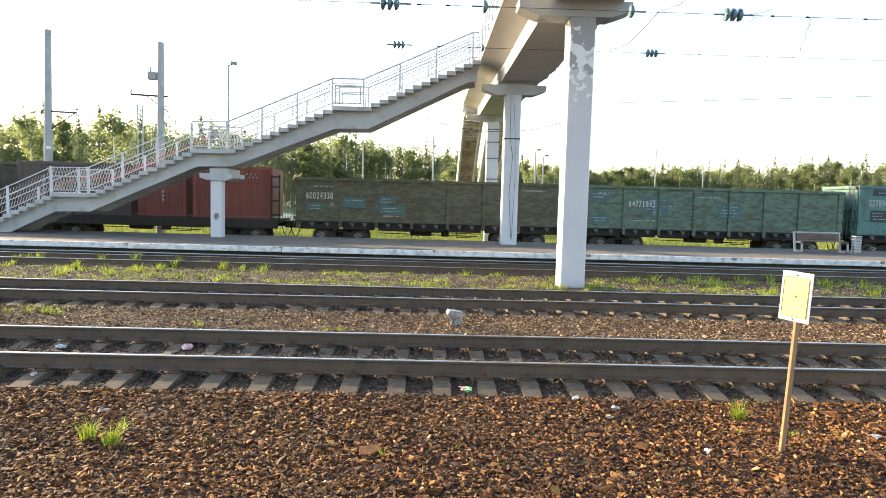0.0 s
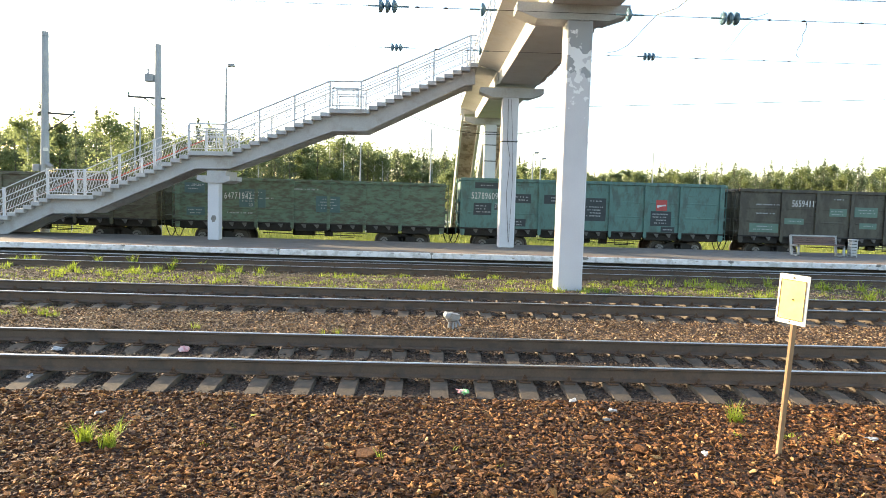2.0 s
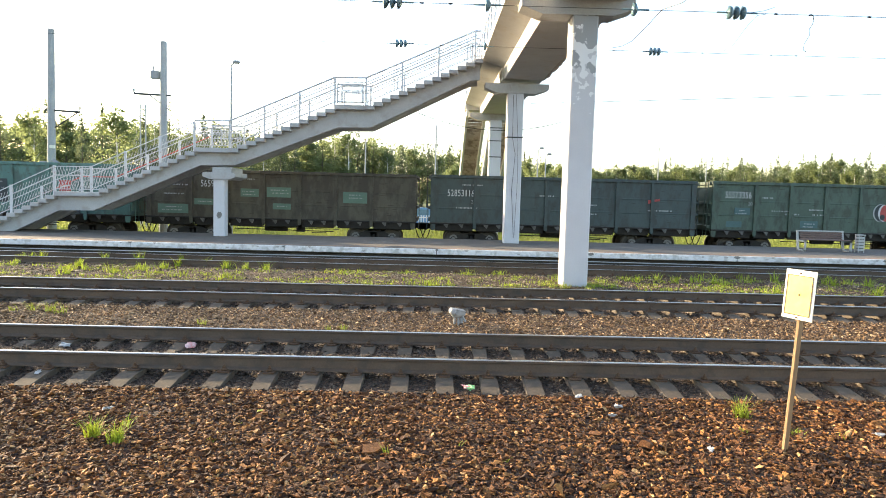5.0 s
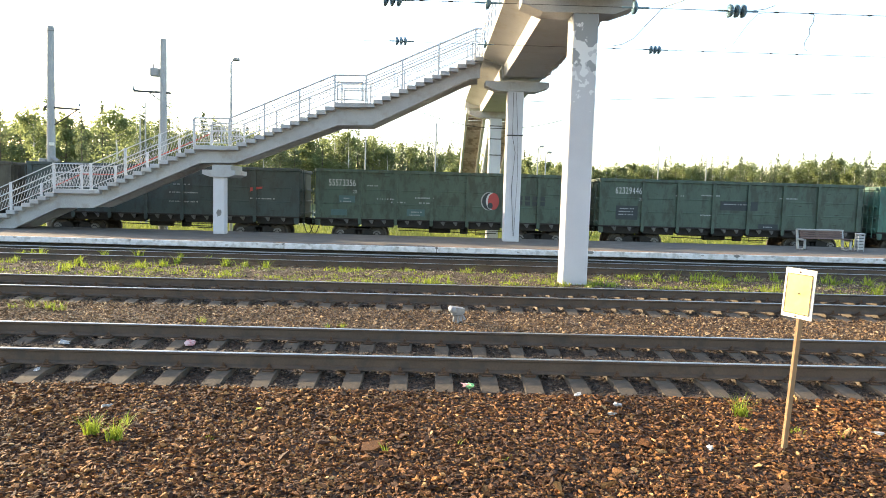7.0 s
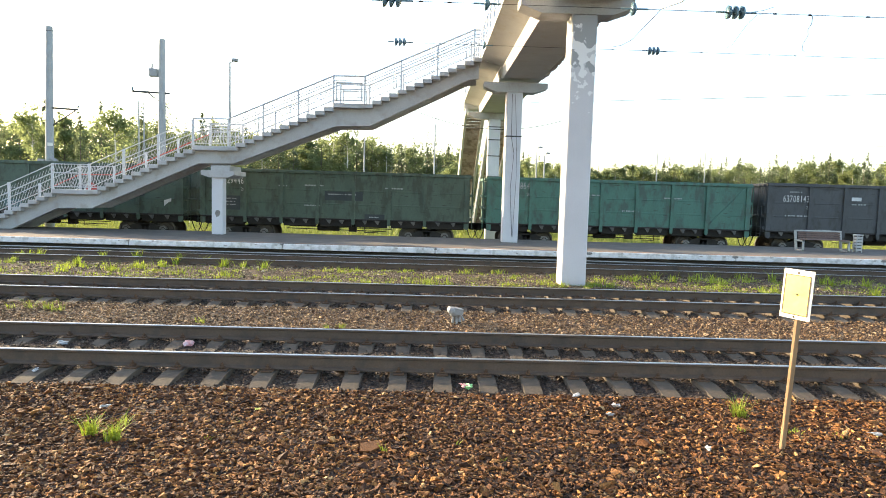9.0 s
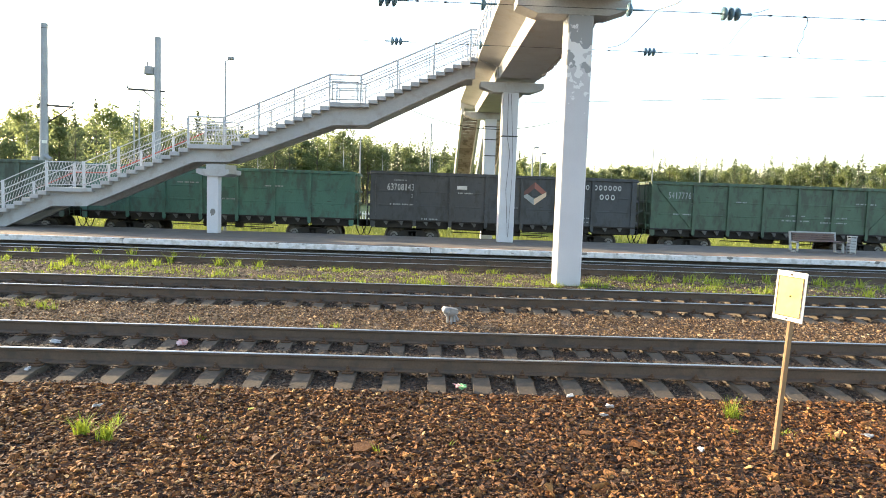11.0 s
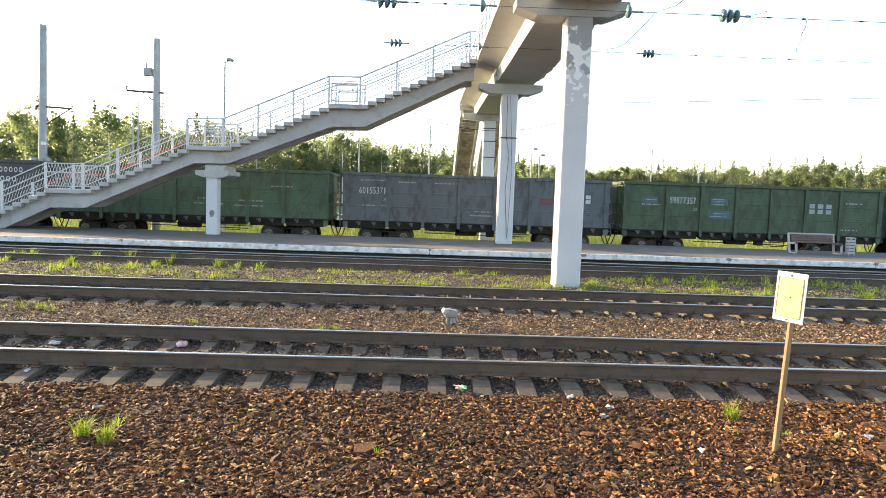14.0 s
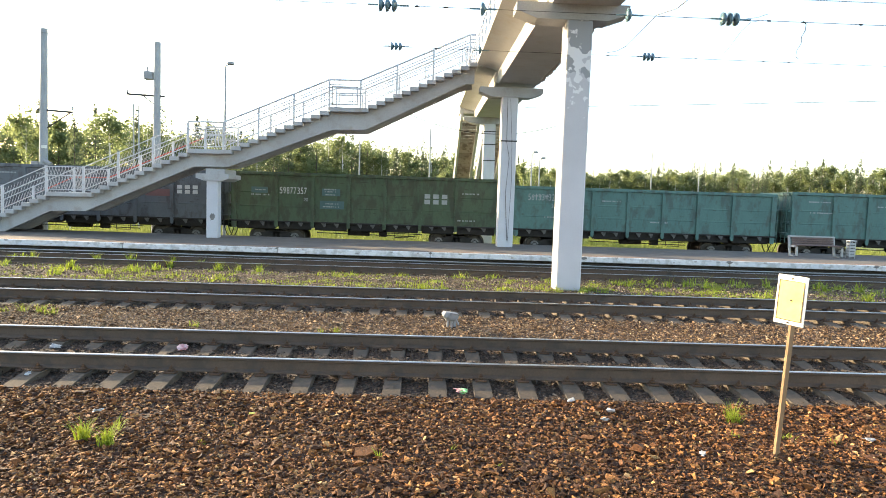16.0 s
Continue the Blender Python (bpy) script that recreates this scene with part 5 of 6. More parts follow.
# ---------- distance ----------
def leaf_cloud(rng, centres, radii, per, size):
    """Many small leaves, as crossed flakes round clump centres."""
    n = len(centres) * per
    c = np.repeat(np.asarray(centres), per, 0)
    r = np.repeat(np.asarray(radii), per)[:, None]
    d = rng.normal(0, 1, (n, 3))
    d /= np.linalg.norm(d, axis=1)[:, None]
    p = c + d * r * rng.uniform(0.3, 1.0, (n, 1)) * np.array([1, 1, 0.8])
    u = rng.normal(0, 1, (n, 3))
    u /= np.linalg.norm(u, axis=1)[:, None]
    w = np.cross(u, rng.normal(0, 1, (n, 3)))
    w /= np.linalg.norm(w, axis=1)[:, None]
    s = size * rng.uniform(0.6, 1.4, (n, 1))
    v = np.stack([p - u * s, p + w * s * 0.7, p + u * s, p - w * s * 0.7], 1).reshape(-1, 3)
    f = np.arange(n * 4).reshape(n, 4)
    return v, f


def tree_meshes(kind, seed, detail=1.0):
    rng = np.random.default_rng(seed)
    rnd = random.Random(seed)
    t = Build()
    cs, rs = [], []
    if kind == "spruce":
        h = 20
        t.tube((0, 0, 0), (0, 0, h), 0.22, 7, 0.02)
        for k in range(300):
            z = 2.0 + (h - 2.2) * (1 - rnd.uniform(0, 1) ** 0.72)
            rad = 4.1 * (1 - (z - 2.0) / (h - 1.6)) * rnd.uniform(0.6, 1.2) + 0.1
            a = rnd.uniform(0, 6.28)
            q = rnd.uniform(0.3, 1.0)
            cs.append((math.cos(a) * rad * q, math.sin(a) * rad * q, z - rad * q * 0.3))
            rs.append(0.2 + 0.17 * rad)
        size, per = 0.16, int(11 * detail)
    else:
        h = 17 if kind == "birch" else 15
        lean = rnd.uniform(-0.6, 0.6)
        t.tube((0, 0, 0), (lean, 0, h * 0.55), 0.2, 7, 0.12)
        t.tube((lean, 0, h * 0.55), (lean * 1.2, 0.2, h * 0.95), 0.12, 6, 0.02)
        for k in range(18):
            z = h * rnd.uniform(0.3, 0.88)
            a = rnd.uniform(0, 6.28)
            r = (1 - abs(z / h - 0.55) * 1.5) * rnd.uniform(2.2, 3.6)
            p0 = (lean * min(1, z / h / 0.55), 0, z)
            p1 = (p0[0] + math.cos(a) * r, math.sin(a) * r, z + r * 0.6)
            t.tube(p0, p1, 0.06, 5, 0.015, cap=False)
            for q in (0.45, 0.75, 1.0):
                for _ in range(2):
                    cs.append(tuple(p0[i] + (p1[i] - p0[i]) * q + rnd.uniform(-0.5, 0.5) for i in range(3)))
                    rs.append(rnd.uniform(0.7, 1.55))
        for _ in range(6):
            cs.append((lean + rnd.uniform(-0.7, 0.7), rnd.uniform(-0.7, 0.7), h * rnd.uniform(0.88, 1.0)))
            rs.append(rnd.uniform(0.5, 1.1))
        size, per = 0.2, int((22 if kind == "birch" else 28) * detail)
    v, f = leaf_cloud(rng, cs, rs, per, size)
    crown = cloud_mesh("crown", v, f, M_NEEDLE if kind == "spruce" else M_LEAF)
    return t.mesh("trunk", M_BIRCH if kind == "birch" else M_BARK), crown


TREES = {k: [tree_meshes(k, s) for s in (3 * i + 1, 3 * i + 2, 3 * i + 3)] for i, k in enumerate(("spruce", "birch", "aspen"))}
SPARSE = {k: [tree_meshes(k, s, 0.5) for s in (3 * i + 11, 3 * i + 12, 3 * i + 13)] for i, k in enumerate(("spruce", "birch", "aspen"))}
WORDS = {"spruce": "tall dark spruce at the edge of the wood", "birch": "birch with a pale trunk and fresh spring leaves", "aspen": "broadleaf tree with light green spring foliage"}


def tree(kind, x, y, scale, seed, crowns=TREES):
    rnd = random.Random(seed)
    trunk, crown = crowns[kind][rnd.randrange(3)]
    ob = thing(kind + "_tree", WORDS[kind], "tree", pose(x, y, -1.15, 0, 0, rnd.uniform(0, 360)) @ Matrix.Diagonal((scale * rnd.uniform(0.85, 1.15), scale * rnd.uniform(0.85, 1.15), scale, 1)), "trees of the wood")
    part("trunk", trunk, None, ob)
    part("crown", crown, None, ob)
    return ob


def wood_edge(az):
    """Distance of the wood's edge and the height of its trees, by the bearing in degrees (left is negative)."""
    pts = ((-42, 112, 13.5), (-30, 112, 16.0), (-22, 120, 16.8), (-14, 150, 18.4), (-6, 175, 20.5), (1, 185, 19.6), (9, 225, 17.4), (13, 240, 16.4), (22, 235, 17.4), (33, 215, 17.6), (42, 210, 17.6))
    for (a, d0, h0), (b, d1, h1) in zip(pts, pts[1:]):
        if az <= b:
            k = (az - a) / (b - a)
            return d0 + (d1 - d0) * k, h0 + (h1 - h0) * k
    return pts[-1][1:]


FULL = {"spruce": 20.0, "birch": 16.6, "aspen": 14.8}
rnd = random.Random(12)
count = 0
for row in range(4):
    az = -38.0
    while az < 38:
        d, tall = wood_edge(az)
        d += row * 7 + rnd.uniform(-4, 4)
        k = rnd.choices(("spruce", "birch", "aspen"), (0.5, 0.25, 0.25) if az < 12 else (0.3, 0.35, 0.35))[0]
        big = tall / FULL[k] * rnd.uniform(0.74, 1.0) * (1.1 if k == "spruce" else 0.94) * (1 + row * 0.02)
        tree(k, d * math.sin(radians(az)), d * math.cos(radians(az)), big, count, TREES if row < 1 else SPARSE)
        count += 1
        az += math.degrees(rnd.uniform(2.0, 3.8) / d) * (1 + row * 0.12)
# single trees that stand out
for k, x, y, s in (("spruce", 114.4, 172, 0.83), ("birch", -38, 64, 0.62), ("birch", -31, 66, 0.66), ("spruce", -43, 82, 0.62), ("spruce", -24, 70, 0.58), ("aspen", -20, 66, 0.62), ("aspen", 13, 78, 0.5), ("aspen", -42, 52, 0.3), ("aspen", -36, 50, 0.24), ("aspen", -30, 48, 0.19), ("birch", -25, 47, 0.22), ("aspen", 2.2, 66, 0.42), ("birch", 10.5, 70, 0.44)):
    tree(k, x, y, s, int(x * 7 + y))

# dark wood behind the first trees
bk = Build()
rng = np.random.default_rng(21)
cs, rs = [], []
for i in range(2600):
    az = rng.uniform(-42, 42)
    d, tall = wood_edge(az)
    d += rng.uniform(26, 60)
    cs.append((d * math.sin(radians(az)), d * math.cos(radians(az)), rng.uniform(0, 0.8) * tall * 1.05))
    rs.append(rng.uniform(1.3, 2.4))
v, f = leaf_cloud(rng, cs, rs, 60, 0.3)
tagged(new("far_wood", cloud_mesh("far_wood", v, f, M_LEAF)), "dense dark wood behind the first row of trees", "woodland", kind="stuff")


# meadow grass behind the train, weeds between the tracks
def blades(rng, px, py, pz, h, lean=0.35, width=0.006):
    n = len(px)
    a = rng.uniform(0, 6.28, n)
    hh = h * rng.uniform(0.5, 1.3, n)
    dx, dy = np.cos(a), np.sin(a)
    l = hh * lean * rng.uniform(0.2, 1.4, n)
    w = width * rng.uniform(0.7, 1.5, n)
    p = np.stack([px, py, pz], 1)
    side = np.stack([-dy, dx, 0 * dx], 1) * w[:, None]
    mid = p + np.stack([dx * l * 0.35, dy * l * 0.35, hh * 0.6], 1)
    tip = p + np.stack([dx * l, dy * l, hh], 1)
    v = np.stack([p - side, p + side, mid + side * 0.7, mid - side * 0.7, tip], 1).reshape(-1, 3)
    o = np.arange(n)[:, None] * 5
    f = np.concatenate([o + np.array([[0, 1, 2]]), o + np.array([[0, 2, 3]]), o + np.array([[3, 2, 4]])])
    return v, f


rng = np.random.default_rng(31)
n = 60000
px, py = rng.uniform(-34, 36, n), 36.8 + 24 * rng.uniform(0, 1, n) ** 1.5
keep = np.abs(px) < py * 0.75
px, py = px[keep], py[keep]
v, f = blades(rng, px, py, np.full(len(px), -1.08), 0.42, 0.5, 0.02)
tagged(new("meadow_grass", cloud_mesh("meadow_grass", v, f, M_MEADOW)), "bright green meadow grass behind the goods track", "grass", kind="stuff")

# weeds on the strip between the second and third track
n = 760
cx, cy = rng.uniform(-13, 15, n), 15.9 + 4.1 * rng.uniform(0, 1, n)
thin = rng.uniform(0, 1, n) < 0.35 + 0.65 * (np.array([noise.noise((x * 0.35, y * 0.5, 3)) for x, y in zip(cx, cy)]) > -0.05)
cx, cy = cx[thin], cy[thin]
per = 18
px = np.repeat(cx, per) + rng.normal(0, 0.11, len(cx) * per)
py = np.repeat(cy, per) + rng.normal(0, 0.09, len(cx) * per)
hh = np.repeat(rng.lognormal(0, 0.45, len(cx)), per) * 0.055
v, f = blades(rng, px, py, np.array([height(q) for q in py]), hh, 0.7, 0.008)
tagged(new("weeds", cloud_mesh("weeds", v, f, M_GRASS)), "low green weeds growing in the gravel strip", "weeds", kind="stuff")


def tuft(x, y, spread, h, n, seed, label="tuft of fresh green grass in the gravel", width=0.0042):
    r = np.random.default_rng(seed)
    v, f = blades(r, x + r.normal(0, spread, n), y + r.normal(0, spread * 0.8, n), np.full(n, height(y) - 0.01), h, 0.9, width)
    return tagged(new("grass_tuft", cloud_mesh("grass_tuft", v, f, M_GRASS)), label, "grass tuft", "grass tufts")


for i, q in enumerate(((-3.1, 6.0, 0.028, 0.17, 90), (-2.83, 5.88, 0.028, 0.17, 90), (-2.93, 6.26, 0.02, 0.12, 16), (3.42, 6.88, 0.035, 0.2, 70), (3.21, 6.42, 0.03, 0.06, 20), (-0.36, 5.7, 0.012, 0.1, 10), (0.7, 5.55, 0.015, 0.05, 10), (-2.0, 5.95, 0.02, 0.05, 10), (-1.9, 6.45, 0.02, 0.04, 10),
                       (-7.0, 12.1, 0.06, 0.2, 34), (-6.75, 12.0, 0.05, 0.16, 30), (-7.35, 12.2, 0.06, 0.17, 34), (-7.7, 12.15, 0.05, 0.12, 24), (-3.95, 11.3, 0.025, 0.13, 18), (-3.85, 11.25, 0.02, 0.1, 12), (-1.45, 11.1, 0.04, 0.11, 26), (-1.7, 11.05, 0.03, 0.09, 18), (0.3, 5.9, 0.012, 0.06, 8), (3.77, 6.4, 0.035, 0.06, 22), (4.17, 6.33, 0.03, 0.07, 14))):
    tuft(*q, 100 + i)
WEEDS = ((6.04, 18.87), (6.83, 19.4), (7.85, 19.16), (8.35, 19.02), (8.5, 18.73), (10.56, 19.78), (11.98, 19.59), (12.03, 19.12), (12.65, 19.5), (13.08, 19.12), (11.98, 17.12), (7.19, 18.92), (-13.26, 21.46), (-12.99, 21.55), (-12.71, 21.55), (-10.36, 19.53), (-10.45, 19.66), (-10.66, 21.64), (-9.62, 21.83), (-8.47, 19.53), (-7.96, 19.53), (-7.77, 20.26), (-6.22, 19.89), (-6.08, 19.8), (-5.59, 19.8), (-4.95, 19.8), (-8.8, 18.14), (-9.9, 17.78), (-5.53, 17.78), (-8.29, 21.92), (-7, 20.45))
for i, (x, y) in enumerate(WEEDS):
    r = random.Random(i + 50)
    tuft(x, y, r.uniform(0.04, 0.09), r.uniform(0.17, 0.34), 26, 200 + i, "tall fresh weeds beside the overgrown track", 0.011)
for i in range(22):
    r = random.Random(i + 500)
    tuft(r.uniform(-13, 15), r.choice((19.2, 19.7, 18.7, 20.0, 17.2)) + r.uniform(-0.4, 0.4), r.uniform(0.05, 0.12), r.uniform(0.1, 0.24), 18, 600 + i, "low fresh weeds beside the overgrown track", 0.01)

for i, (x, y) in enumerate(((3.35, 17.35), (3.6, 17.3), (4.35, 17.35), (4.55, 17.6), (4.9, 17.4), (3.1, 17.6))):
    tuft(x, y, 0.09, 0.16, 60, 400 + i, "grass round the foot of the pillar")

# ---------- masts, wires ----------
def mast(x, y, top, lean, arms, label):
    ob = thing("catenary_mast", label, "catenary mast", pose(x, y, -1.1, 0, lean), "catenary masts")
    b = Build()
    b.tube((0, 0, 0), (0, 0, top), 0.25, 12, 0.17)
    part("shaft", b, M_MAST, ob, "tapered concrete mast")
    for z, x0, x1, zz in arms:
        b = Build()
        b.tube((x0, 0, z), (x1, 0, z - 0.05), 0.06, 6)
        b.tube((x0 if abs(x0) > abs(x1) else x1, 0, z), (0, 0, z + zz), 0.035, 6)
        part("bracket", b, M_WIRE, ob, "steel bracket")
        b = Build()
        e = x0 if abs(x0) > abs(x1) else x1
        for k in range(3):
            b.lathe([(0.03, 0), (0.09, 0.03), (0.03, 0.06)], "z", (e, 0, z + 0.05 + k * 0.07), 10)
        part("insulator", b, M_GLASSY, ob)
    return ob


m1 = mast(-21.35, 37.3, 11.8, 1.0, ((7.4, -0.35, 1.57, -1.1),), "tall concrete overhead-line mast behind the platform stairs")
m2 = mast(-15.1, 37.3, 11.3, 0.5, ((8.42, -1.63, 0.41, 0.0),), "concrete overhead-line mast with a cross arm and a small transformer")
b = Build()
b.tube((-0.75, 0, 8.35), (0.3, 0, 7.6), 0.035, 6)
part("strut", b, M_WIRE, m2)
b = Build()
b.box(-0.7, -0.17, 9.25, -0.22, 0.17, 9.7, 0.04)
b.tube((-0.55, 0, 9.7), (-0.55, 0, 9.95), 0.055, 8)
part("transformer", b, M_GREYBOX, m2, "small grey transformer")
b = Build()
b.box(0.02, -0.24, 5.28, 0.3, -0.215, 5.46)
part("number_plate", b, M_SIGNW, m1, "blank white plate")
b = Build()
b.box(-0.6, -0.2, 4.15, -0.2, 0.05, 4.55, 0.03)
b.tube((0.2, -0.2, 4.6), (0.55, -0.25, 4.4), 0.13, 8)
part("junction_box", b, M_GREYBOX, m1)
for x, y, top in ((-5.85, 58, 6.8), (0.3, 58, 8.3), (9.3, 58, 6.4), (10.0, 58, 5.9), (26.9, 78, 8.6), (36.0, 86, 8.8), (-22.75, 52, 8.7), (-22.35, 52, 8.6), (-12.1, 40, 9.6)):
    b = Build()
    b.tube((x, y, -1.1), (x, y, top), 0.1, 8, 0.05)
    lamp = thing("lamp_post", "thin grey lamp post beyond the tracks", "lamp post", None, "lamp posts")
    part("pole", b, M_MAST, lamp)
    if (x, y) in ((9.3, 58), (10.0, 58), (-12.1, 40)):
        b = Build()
        b.tube((x, y, top - 0.05), (x + 0.3, y, top + 0.12), 0.03, 6)
        b.box(x + 0.1, y - 0.12, top + 0.04, x + 0.5, y + 0.12, top + 0.22, 0.04)
        part("lamp_head", b, M_GREYBOX, lamp, "small grey lamp head")


def disc_insulator(x, y, z, n, r=0.14):
    b = Build()
    for k in range(n):
        b.lathe([(0.03, 0.0), (r, 0.02), (r * 0.9, 0.07), (0.04, 0.12)], "x", (x + k * 0.14 - n * 0.07, y, z), 14)
    b.tube((x - n * 0.07 - 0.22, y, z), (x + n * 0.07 + 0.22, y, z), 0.02, 6)
    return solid("insulator", b, M_GLASSY, "blue-grey disc insulators strung in the overhead wire", "insulator", "", "insulators", True)


def wire(name, pts, r, label):
    b = Build()
    b.line(pts, r, 5)
    return solid(name, b, M_WIRE, label, "wire", "", "overhead wires")


wire("contact_wire", [(-40, 14.1, 6.08), (40, 14.1, 6.08)], 0.006, "thin contact wire over the second track")
wire("contact_wire", [(-60, 23.1, 7.26), (60, 23.1, 7.26)], 0.007, "thin carrying cable over the platform track")
wire("contact_wire", [(5.5, 14.1, 6.55), (40, 14.1, 6.55)], 0.006, "thin upper wire over the second track")
wire("carrying_cable", [(5, 34.5, 7.0), (13.5, 34.5, 7.45), (23.3, 34.5, 7.99), (70, 34.5, 10.4)], 0.013, "thin carrying cable over the goods track")
wire("contact_wire", [(4, 34.5, 5.3), (70, 34.5, 5.3)], 0.008, "thin contact wire over the goods track")
wire("slack_cable", [(-1.3 + 0.33 * k, 33, 5.42 + 0.048 * (-4.5 + 0.33 * k) ** 2) for k in range(25)], 0.017, "slack cable under the stairs")
wire("jumper", [(4.99, 12.6, 6.15), (5, 12.9, 6.1), (4.98, 13.5, 6.08), (4.77, 14.1, 6.1), (5.44, 17, 6.58), (5.92, 20, 6.86), (6.18, 22, 7.16), (6.13, 23.1, 7.34)], 0.009, "slack jumper wire that hangs between two overhead wires")
wire("jumper", [(6.98, 14.1, 6.07), (7.15, 14.8, 6.24), (7.76, 16.5, 6.51), (8.5, 18.5, 6.76), (9.43, 21, 7.07), (10.02, 23.1, 7.34)], 0.0045, "very thin slack jumper wire")
wire("dropper", [(7.95, 14.1, 6.1), (8.29, 14.6, 6.19), (9.08, 16, 6.43), (9.84, 17.5, 6.68), (10.7, 19, 6.91), (11.96, 21.5, 7.28), (12.56, 22.6, 7.35), (12.94, 23.1, 7.4)], 0.008, "thin kinked dropper wire")
wire("wire_tail", [(6.64, 14.1, 6.09), (6.95, 14.1, 6.14), (7.11, 14, 6.19)], 0.005, "loose end of wire by the insulator")
for x, y, z, n in ((6.37, 14.1, 6.08, 3), (4.2, 14.1, 6.08, 1), (-0.9, 14.1, 6.08, 3), (7.65, 23.1, 7.26, 3), (-1.15, 23.1, 7.28, 3), (1.75, 23.1, 7.26, 1), (1.1, 14.1, 6.08, 1)):
    disc_insulator(x, y, z, n)


# small clamps where droppers and jumpers meet the wires
for x, y, z in ((5.0, 23.1, 7.26), (6.2, 23.1, 7.26), (9.3, 23.1, 7.26), (11.7, 23.1, 7.26), (12.6, 23.1, 7.26), (0.2, 23.1, 7.26), (1.3, 23.1, 7.26), (7.2, 14.1, 6.08), (7.95, 14.1, 6.08), (9.2, 14.1, 6.08), (0.3, 14.1, 6.08), (-0.3, 14.1, 6.08)):
    b = Build()
    b.lathe([(0.008, -0.05), (0.016, -0.03), (0.02, 0.0), (0.016, 0.03), (0.008, 0.05)], "x", (x, y, z), 8)
    solid("wire_clamp", b, M_WIRE, "small dark clamp on an overhead wire", "clamp", "", "wire clamps", True)


# ---------- small things ----------
def sign():
    at = pose(3.38, 5.95, height(5.95), 0, 2.9, 0)
    ob = thing("trackside_sign", "yellow board with a white border on a leaning wooden post", "sign", at)
    turn = pose(0, 0, 0, 0, 0, -66)
    b = Build()
    b.box(-0.016, -0.023, -0.1, 0.016, 0.033, 1.5, 0.004)
    part("post", b, M_WOOD, ob, "weathered wooden post", m=turn)
    b = Build()
    b.box(-0.155, -0.034, 1.22, 0.155, -0.024, 1.68, 0.003)
    board = part("board", b, M_SIGNW, ob, "white board", m=pose(-0.015, 0, 0.045) @ turn)
    b = Build()
    b.box(-0.125, -0.038, 1.265, 0.125, -0.0345, 1.625)
    part("yellow_field", b, M_SIGNY, board, "yellow painted field")
    b = Build()
    for x0, z0, x1, z1 in ((-0.129, 1.26, 0.129, 1.266), (-0.129, 1.624, 0.129, 1.63), (-0.129, 1.266, -0.123, 1.624), (0.123, 1.266, 0.129, 1.624)):
        b.box(x0, -0.041, z0, x1, -0.0385, z1)
    part("border_line", b, M_CLIP, board)
    for x, z in ((0.0, 1.65), (0.0, 1.24), (0.01, 1.45)):
        b = Build()
        b.tube((x, -0.035, z), (x, -0.047, z), 0.008, 8)
        part("nail", b, M_CLIP, board)
    return ob


sign()


def track_box():
    """A cast hood that tilts on three splayed legs."""
    ob = thing("track_signal_box", "small grey cast housing standing on the ballast", "signal housing", pose(0.52, 11.75, height(11.7) + 0.03, 0, 0, 12))
    for x in (-0.04, 0.015, 0.07):
        b = Build()
        b.tube((x * 1.15, 0.02 * (1 if x < 0.01 else -1), -0.06), (x, 0.0, 0.17), 0.03, 10, 0.022)
        part("leg", b, M_GREYBOX, ob)
    b = Build()
    b.box(-0.1, -0.06, 0.11, 0.1, 0.07, 0.18, 0.02)
    part("pedestal", b, M_GREYBOX, ob)
    tilt = pose(0, 0, 0.21, 0, 9, 0)
    b = Build()
    b.prism([(-0.13, -0.05), (0.12, -0.045), (0.135, 0.0), (0.11, 0.035), (-0.02, 0.055), (-0.12, 0.045), (-0.15, 0.0)], "y", -0.085, 0.085)
    hood = part("housing", b, M_GREYBOX, ob, "tilted grey cast hood", m=tilt)
    b = Build()
    b.lathe([(0.02, -0.05), (0.05, -0.045), (0.062, -0.02), (0.062, 0.02), (0.02, 0.03)], "y", (-0.1, -0.085, -0.005), 14)
    part("lens_cover", b, M_GREYBOX, hood, "round pale cover", True)
    b = Build()
    b.box(-0.125, -0.095, 0.036, 0.125, 0.095, 0.05, 0.005)
    part("lid", b, M_GREYBOX, hood)
    b = Build()
    b.tube((0.1, 0, 0.12), (0.15, -0.02, 0.03), 0.022, 8)
    part("cable_gland", b, M_GREYBOX, ob)


track_box()


def bench():
    ob = thing("bench", "platform bench with brown slats on a pale grey frame", "bench", pose(16.6, 28.7, PZ - 0.01))
    for x in (0.0, 2.06):
        b = Build()
        b.box(x, 0.0, 0.0, x + 0.08, 0.08, 0.5, 0.01)
        b.box(x, 0.0, 0.42, x + 0.08, 0.6, 0.5, 0.01)
        b.box(x, 0.0, 0.0, x + 0.08, 0.6, 0.07, 0.01)
        b.prism([(0.52, 0.0), (0.62, 0.0), (0.78, 0.9), (0.7, 0.9)], "x", x, x + 0.08)
        part("end_frame", b, M_BENCH, ob, "pale grey side frame")
    for k in range(4):
        b = Build()
        b.box(0.02, 0.02 + k * 0.12, 0.505, 2.12, 0.12 + k * 0.12, 0.54, 0.008)
        part("seat_slat", b, M_SLAT, ob)
    for k in range(4):
        b = Build()
        z = 0.5 + k * 0.092
        b.box(0.1, 0.56 + k * 0.016, z, 2.04, 0.59 + k * 0.016, z + 0.078, 0.008)
        part("back_slat", b, M_SLAT, ob)
    b = Build()
    b.box(0.0, 0.66, 0.865, 2.14, 0.74, 0.925, 0.01)
    part("top_bar", b, M_BENCH, ob, "pale grey top bar")


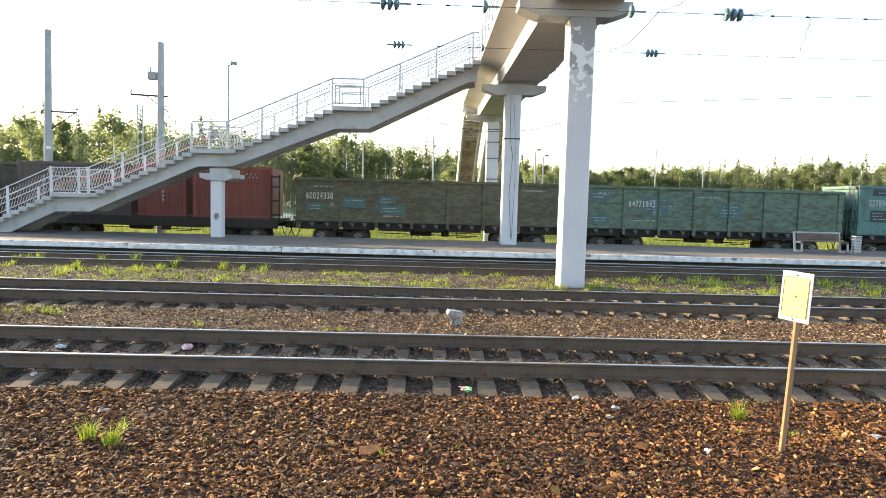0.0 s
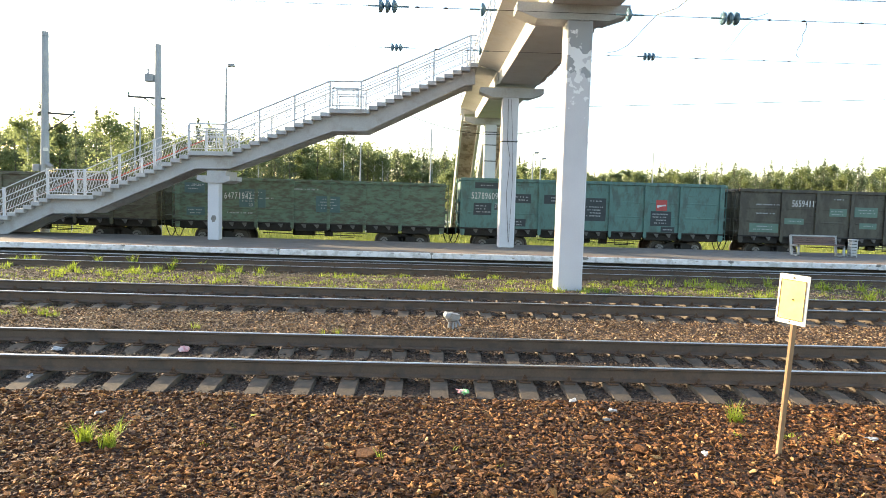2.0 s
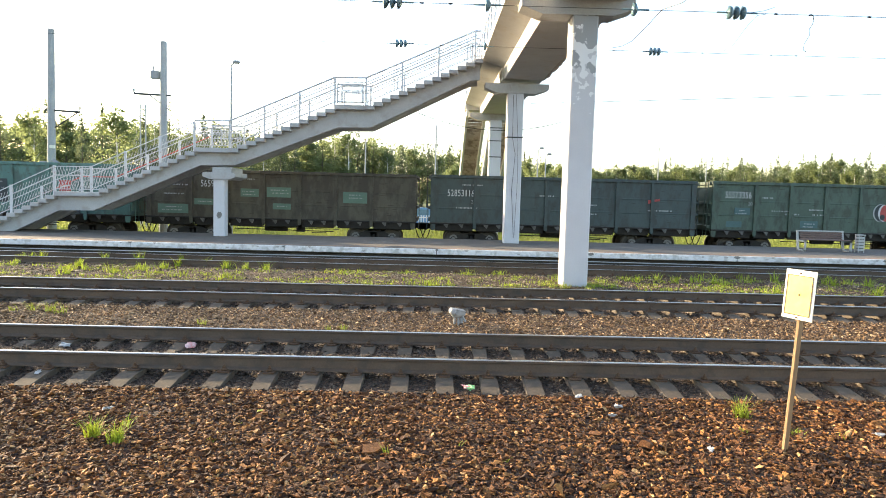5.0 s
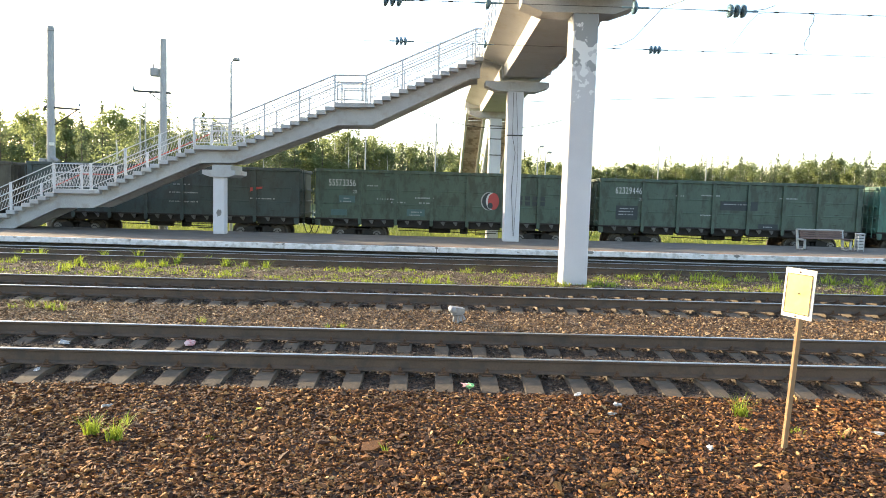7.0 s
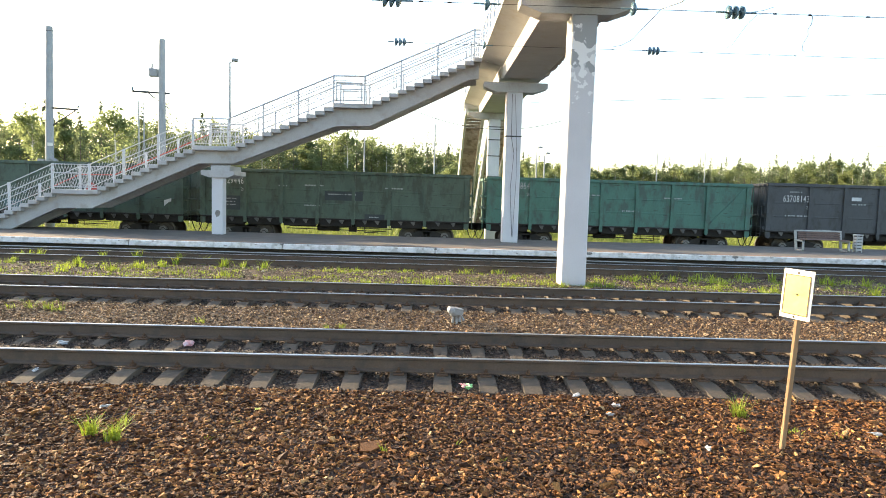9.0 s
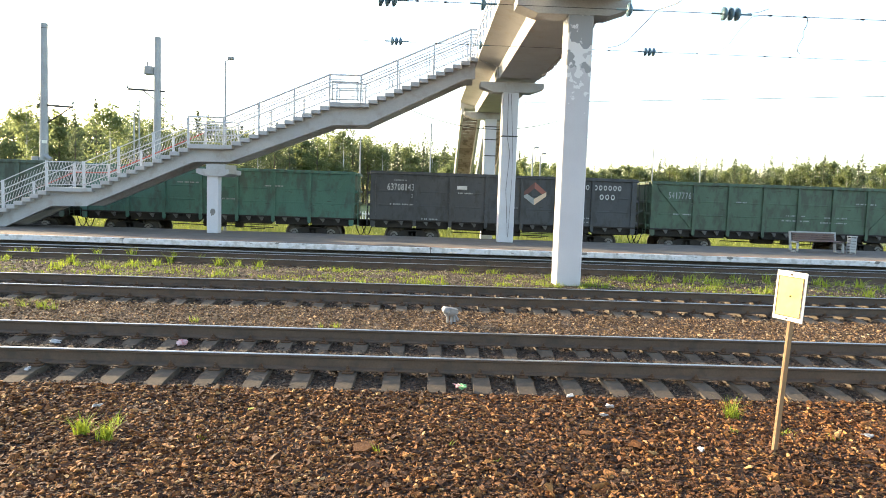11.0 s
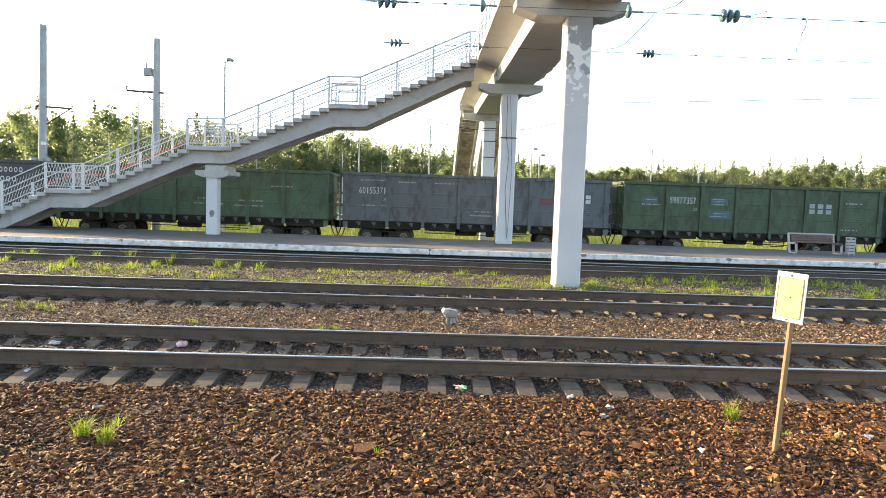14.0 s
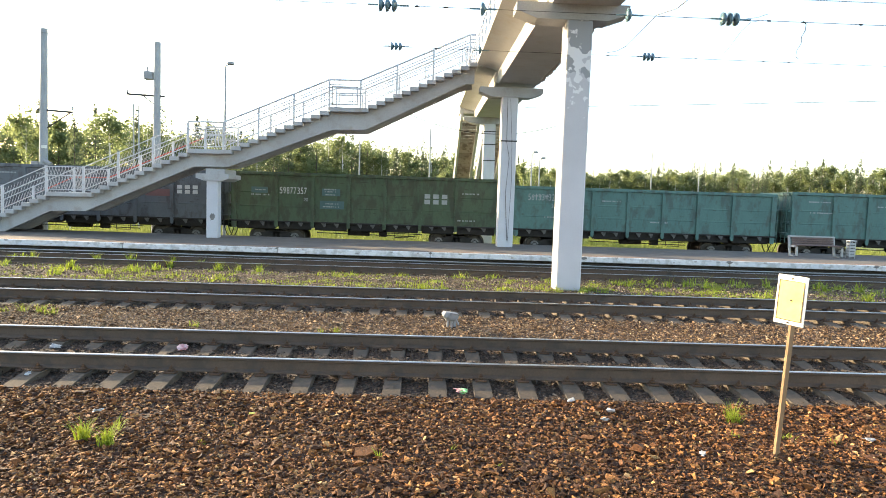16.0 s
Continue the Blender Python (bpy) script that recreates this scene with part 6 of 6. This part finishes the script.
def bin_():
    ob = thing("litter_bin", "narrow square grey litter bin", "litter bin", pose(19.13, 28.8, PZ - 0.01) @ Matrix.Diagonal((0.7, 0.7, 1, 1)))
    for x in (-0.2, 0.16):
        for y in (-0.2, 0.16):
            b = Build()
            b.box(x, y, 0.0, x + 0.04, y + 0.04, 0.78, 0.006)
            part("post", b, M_BENCH, ob)
    b = Build()
    b.box(-0.15, -0.15, 0.06, 0.15, 0.15, 0.6, 0.01)
    part("liner", b, M_DARK, ob, "dark liner")
    for k in range(5):
        b = Build()
        b.box(-0.185, -0.185, 0.08 + k * 0.13, 0.185, 0.185, 0.185 + k * 0.13, 0.006)
        part("slat", b, M_BENCH, ob)
    b = Build()
    b.box(-0.22, -0.22, 0.76, 0.22, 0.22, 0.81, 0.01)
    part("lid", b, M_BENCH, ob)


bench()
bin_()


def litter(x, y, z, w, m, seed, label):
    r = random.Random(seed)
    bm = bmesh.new()
    bmesh.ops.create_icosphere(bm, subdivisions=2, radius=w)
    for v in bm.verts:
        v.co = Vector((v.co.x * 1.3, v.co.y * 0.8, v.co.z * 0.35)) * (0.85 + 1.1 * noise.noise(v.co * 22 / w * 0.1 + Vector((seed, 0, 0))))
    me = bpy.data.meshes.new("litter")
    bm.to_mesh(me)
    bm.free()
    me.materials.append(m)
    ob = new("litter", me)
    ob.matrix_basis = pose(x, y, z, r.uniform(-15, 15), r.uniform(-15, 15), r.uniform(0, 360))
    return tagged(ob, label, "litter", "pieces of litter")


litter(-3.45, 9.45, -0.2, 0.085, M_LITTER_R, 1, "crumpled red and white wrapper between the rails")
litter(-5.18, 9.3, -0.2, 0.062, M_LITTER_W, 2, "crumpled pale wrapper between the rails")
litter(0.52, 7.6, -0.2, 0.06, M_LITTER_G, 3, "crumpled green packet beside a sleeper")
litter(0.47, 7.62, -0.2, 0.05, M_LITTER_R, 4, "red scrap of packaging beside a sleeper")
litter(-4.7, 7.85, -0.19, 0.045, M_LITTER_W, 5, "scrap of white plastic by the rail")
litter(-3.29, 6.64, -0.21, 0.045, M_LITTER_W, 6, "scrap of white plastic in the gravel")
litter(2.12, 7.03, -0.21, 0.055, M_LITTER_W, 7, "flattened white paper cup in the gravel")
litter(1.98, 6.76, -0.22, 0.05, M_LITTER_W, 8, "torn pale wrapper in the gravel")
litter(1.76, 7.38, -0.21, 0.05, M_LITTER_W, 9, "torn pale wrapper in the gravel")
litter(-1.73, 6.69, -0.22, 0.03, M_SIGNY, 10, "yellow scrap of paper in the gravel")
litter(4.56, 6.36, -0.23, 0.045, M_LITTER_W, 11, "scrap of pale paper in the gravel")
litter(2.66, 5.9, -0.24, 0.04, M_LITTER_W, 12, "torn pale foil in the gravel")
b = Build()
b.prism([(-0.12, -0.05), (-0.02, -0.085), (0.11, -0.03), (0.09, 0.06), (-0.07, 0.07)], "z", 0, 0.025)
slab = solid("flat_stone", b, M_BALLAST, "flat dark slab of stone lying in the gravel", "stone")
slab.matrix_basis = pose(-0.48, 5.78, height(5.8) + 0.02, 10, -4, 25)

# fence beyond the meadow
fence = thing("fence", "white picket fence beyond the meadow", "fence")
b = Build()
for z in (-0.75, 0.1):
    b.box(-40, 60.0, z, 40, 60.06, z + 0.08)
part("fence_rail", b, M_FENCE, fence)
PICK = Build().box(-0.035, 59.93, -1.1, 0.035, 59.99, 0.35, 0.01).mesh("picket", M_FENCE)
for k in range(250):
    part("picket", PICK, None, fence, m=pose(-28 + k * 0.24, 0, 0))
car = thing("parked_van", "small blue van parked behind the fence", "van", pose(-1.2, 66, -1.1))
b = Build()
b.prism([(-2, 0.35), (2, 0.35), (2, 1.1), (1.5, 1.25), (1.2, 2.0), (-1.9, 2.05), (-2, 1.9)], "y", -0.8, 0.8)
part("body", b, M_BLUE, car)
b = Build()
b.box(-1.7, -0.82, 1.3, 1.0, -0.79, 1.85)
part("window", b, M_GLASSY, car)
for x in (-1.3, 1.3):
    b = Build()
    b.lathe([(0.1, -0.1), (0.32, -0.1), (0.34, 0.0), (0.32, 0.1), (0.1, 0.1)], "y", (x, -0.75, 0.34), 16)
    part("wheel", b, M_DARK, car)


# ---------- movement ----------
def rolled(t):
    """How far the train has gone: it slows a little."""
    return SPEED * t - SLOWING * t * t


def motions():
    """The train rolls past; its wheels turn with it."""
    times = [0.0, 0.1] + [0.5 * k for k in range(1, 32)] + [15.9, 16.0]
    for w, x in WAGONS:
        walk(w, [(t, pose(x - rolled(t), AXIS_Y, RAIL_Z)) for t in times])
    spins = [k / 15 for k in range(241)]
    for ws, dx in WHEELSETS:
        walk(ws, [(t, pose(dx, 0, 0.475, 0, -math.degrees(rolled(t) / 0.475) % 360, 0)) for t in spins])


motions()
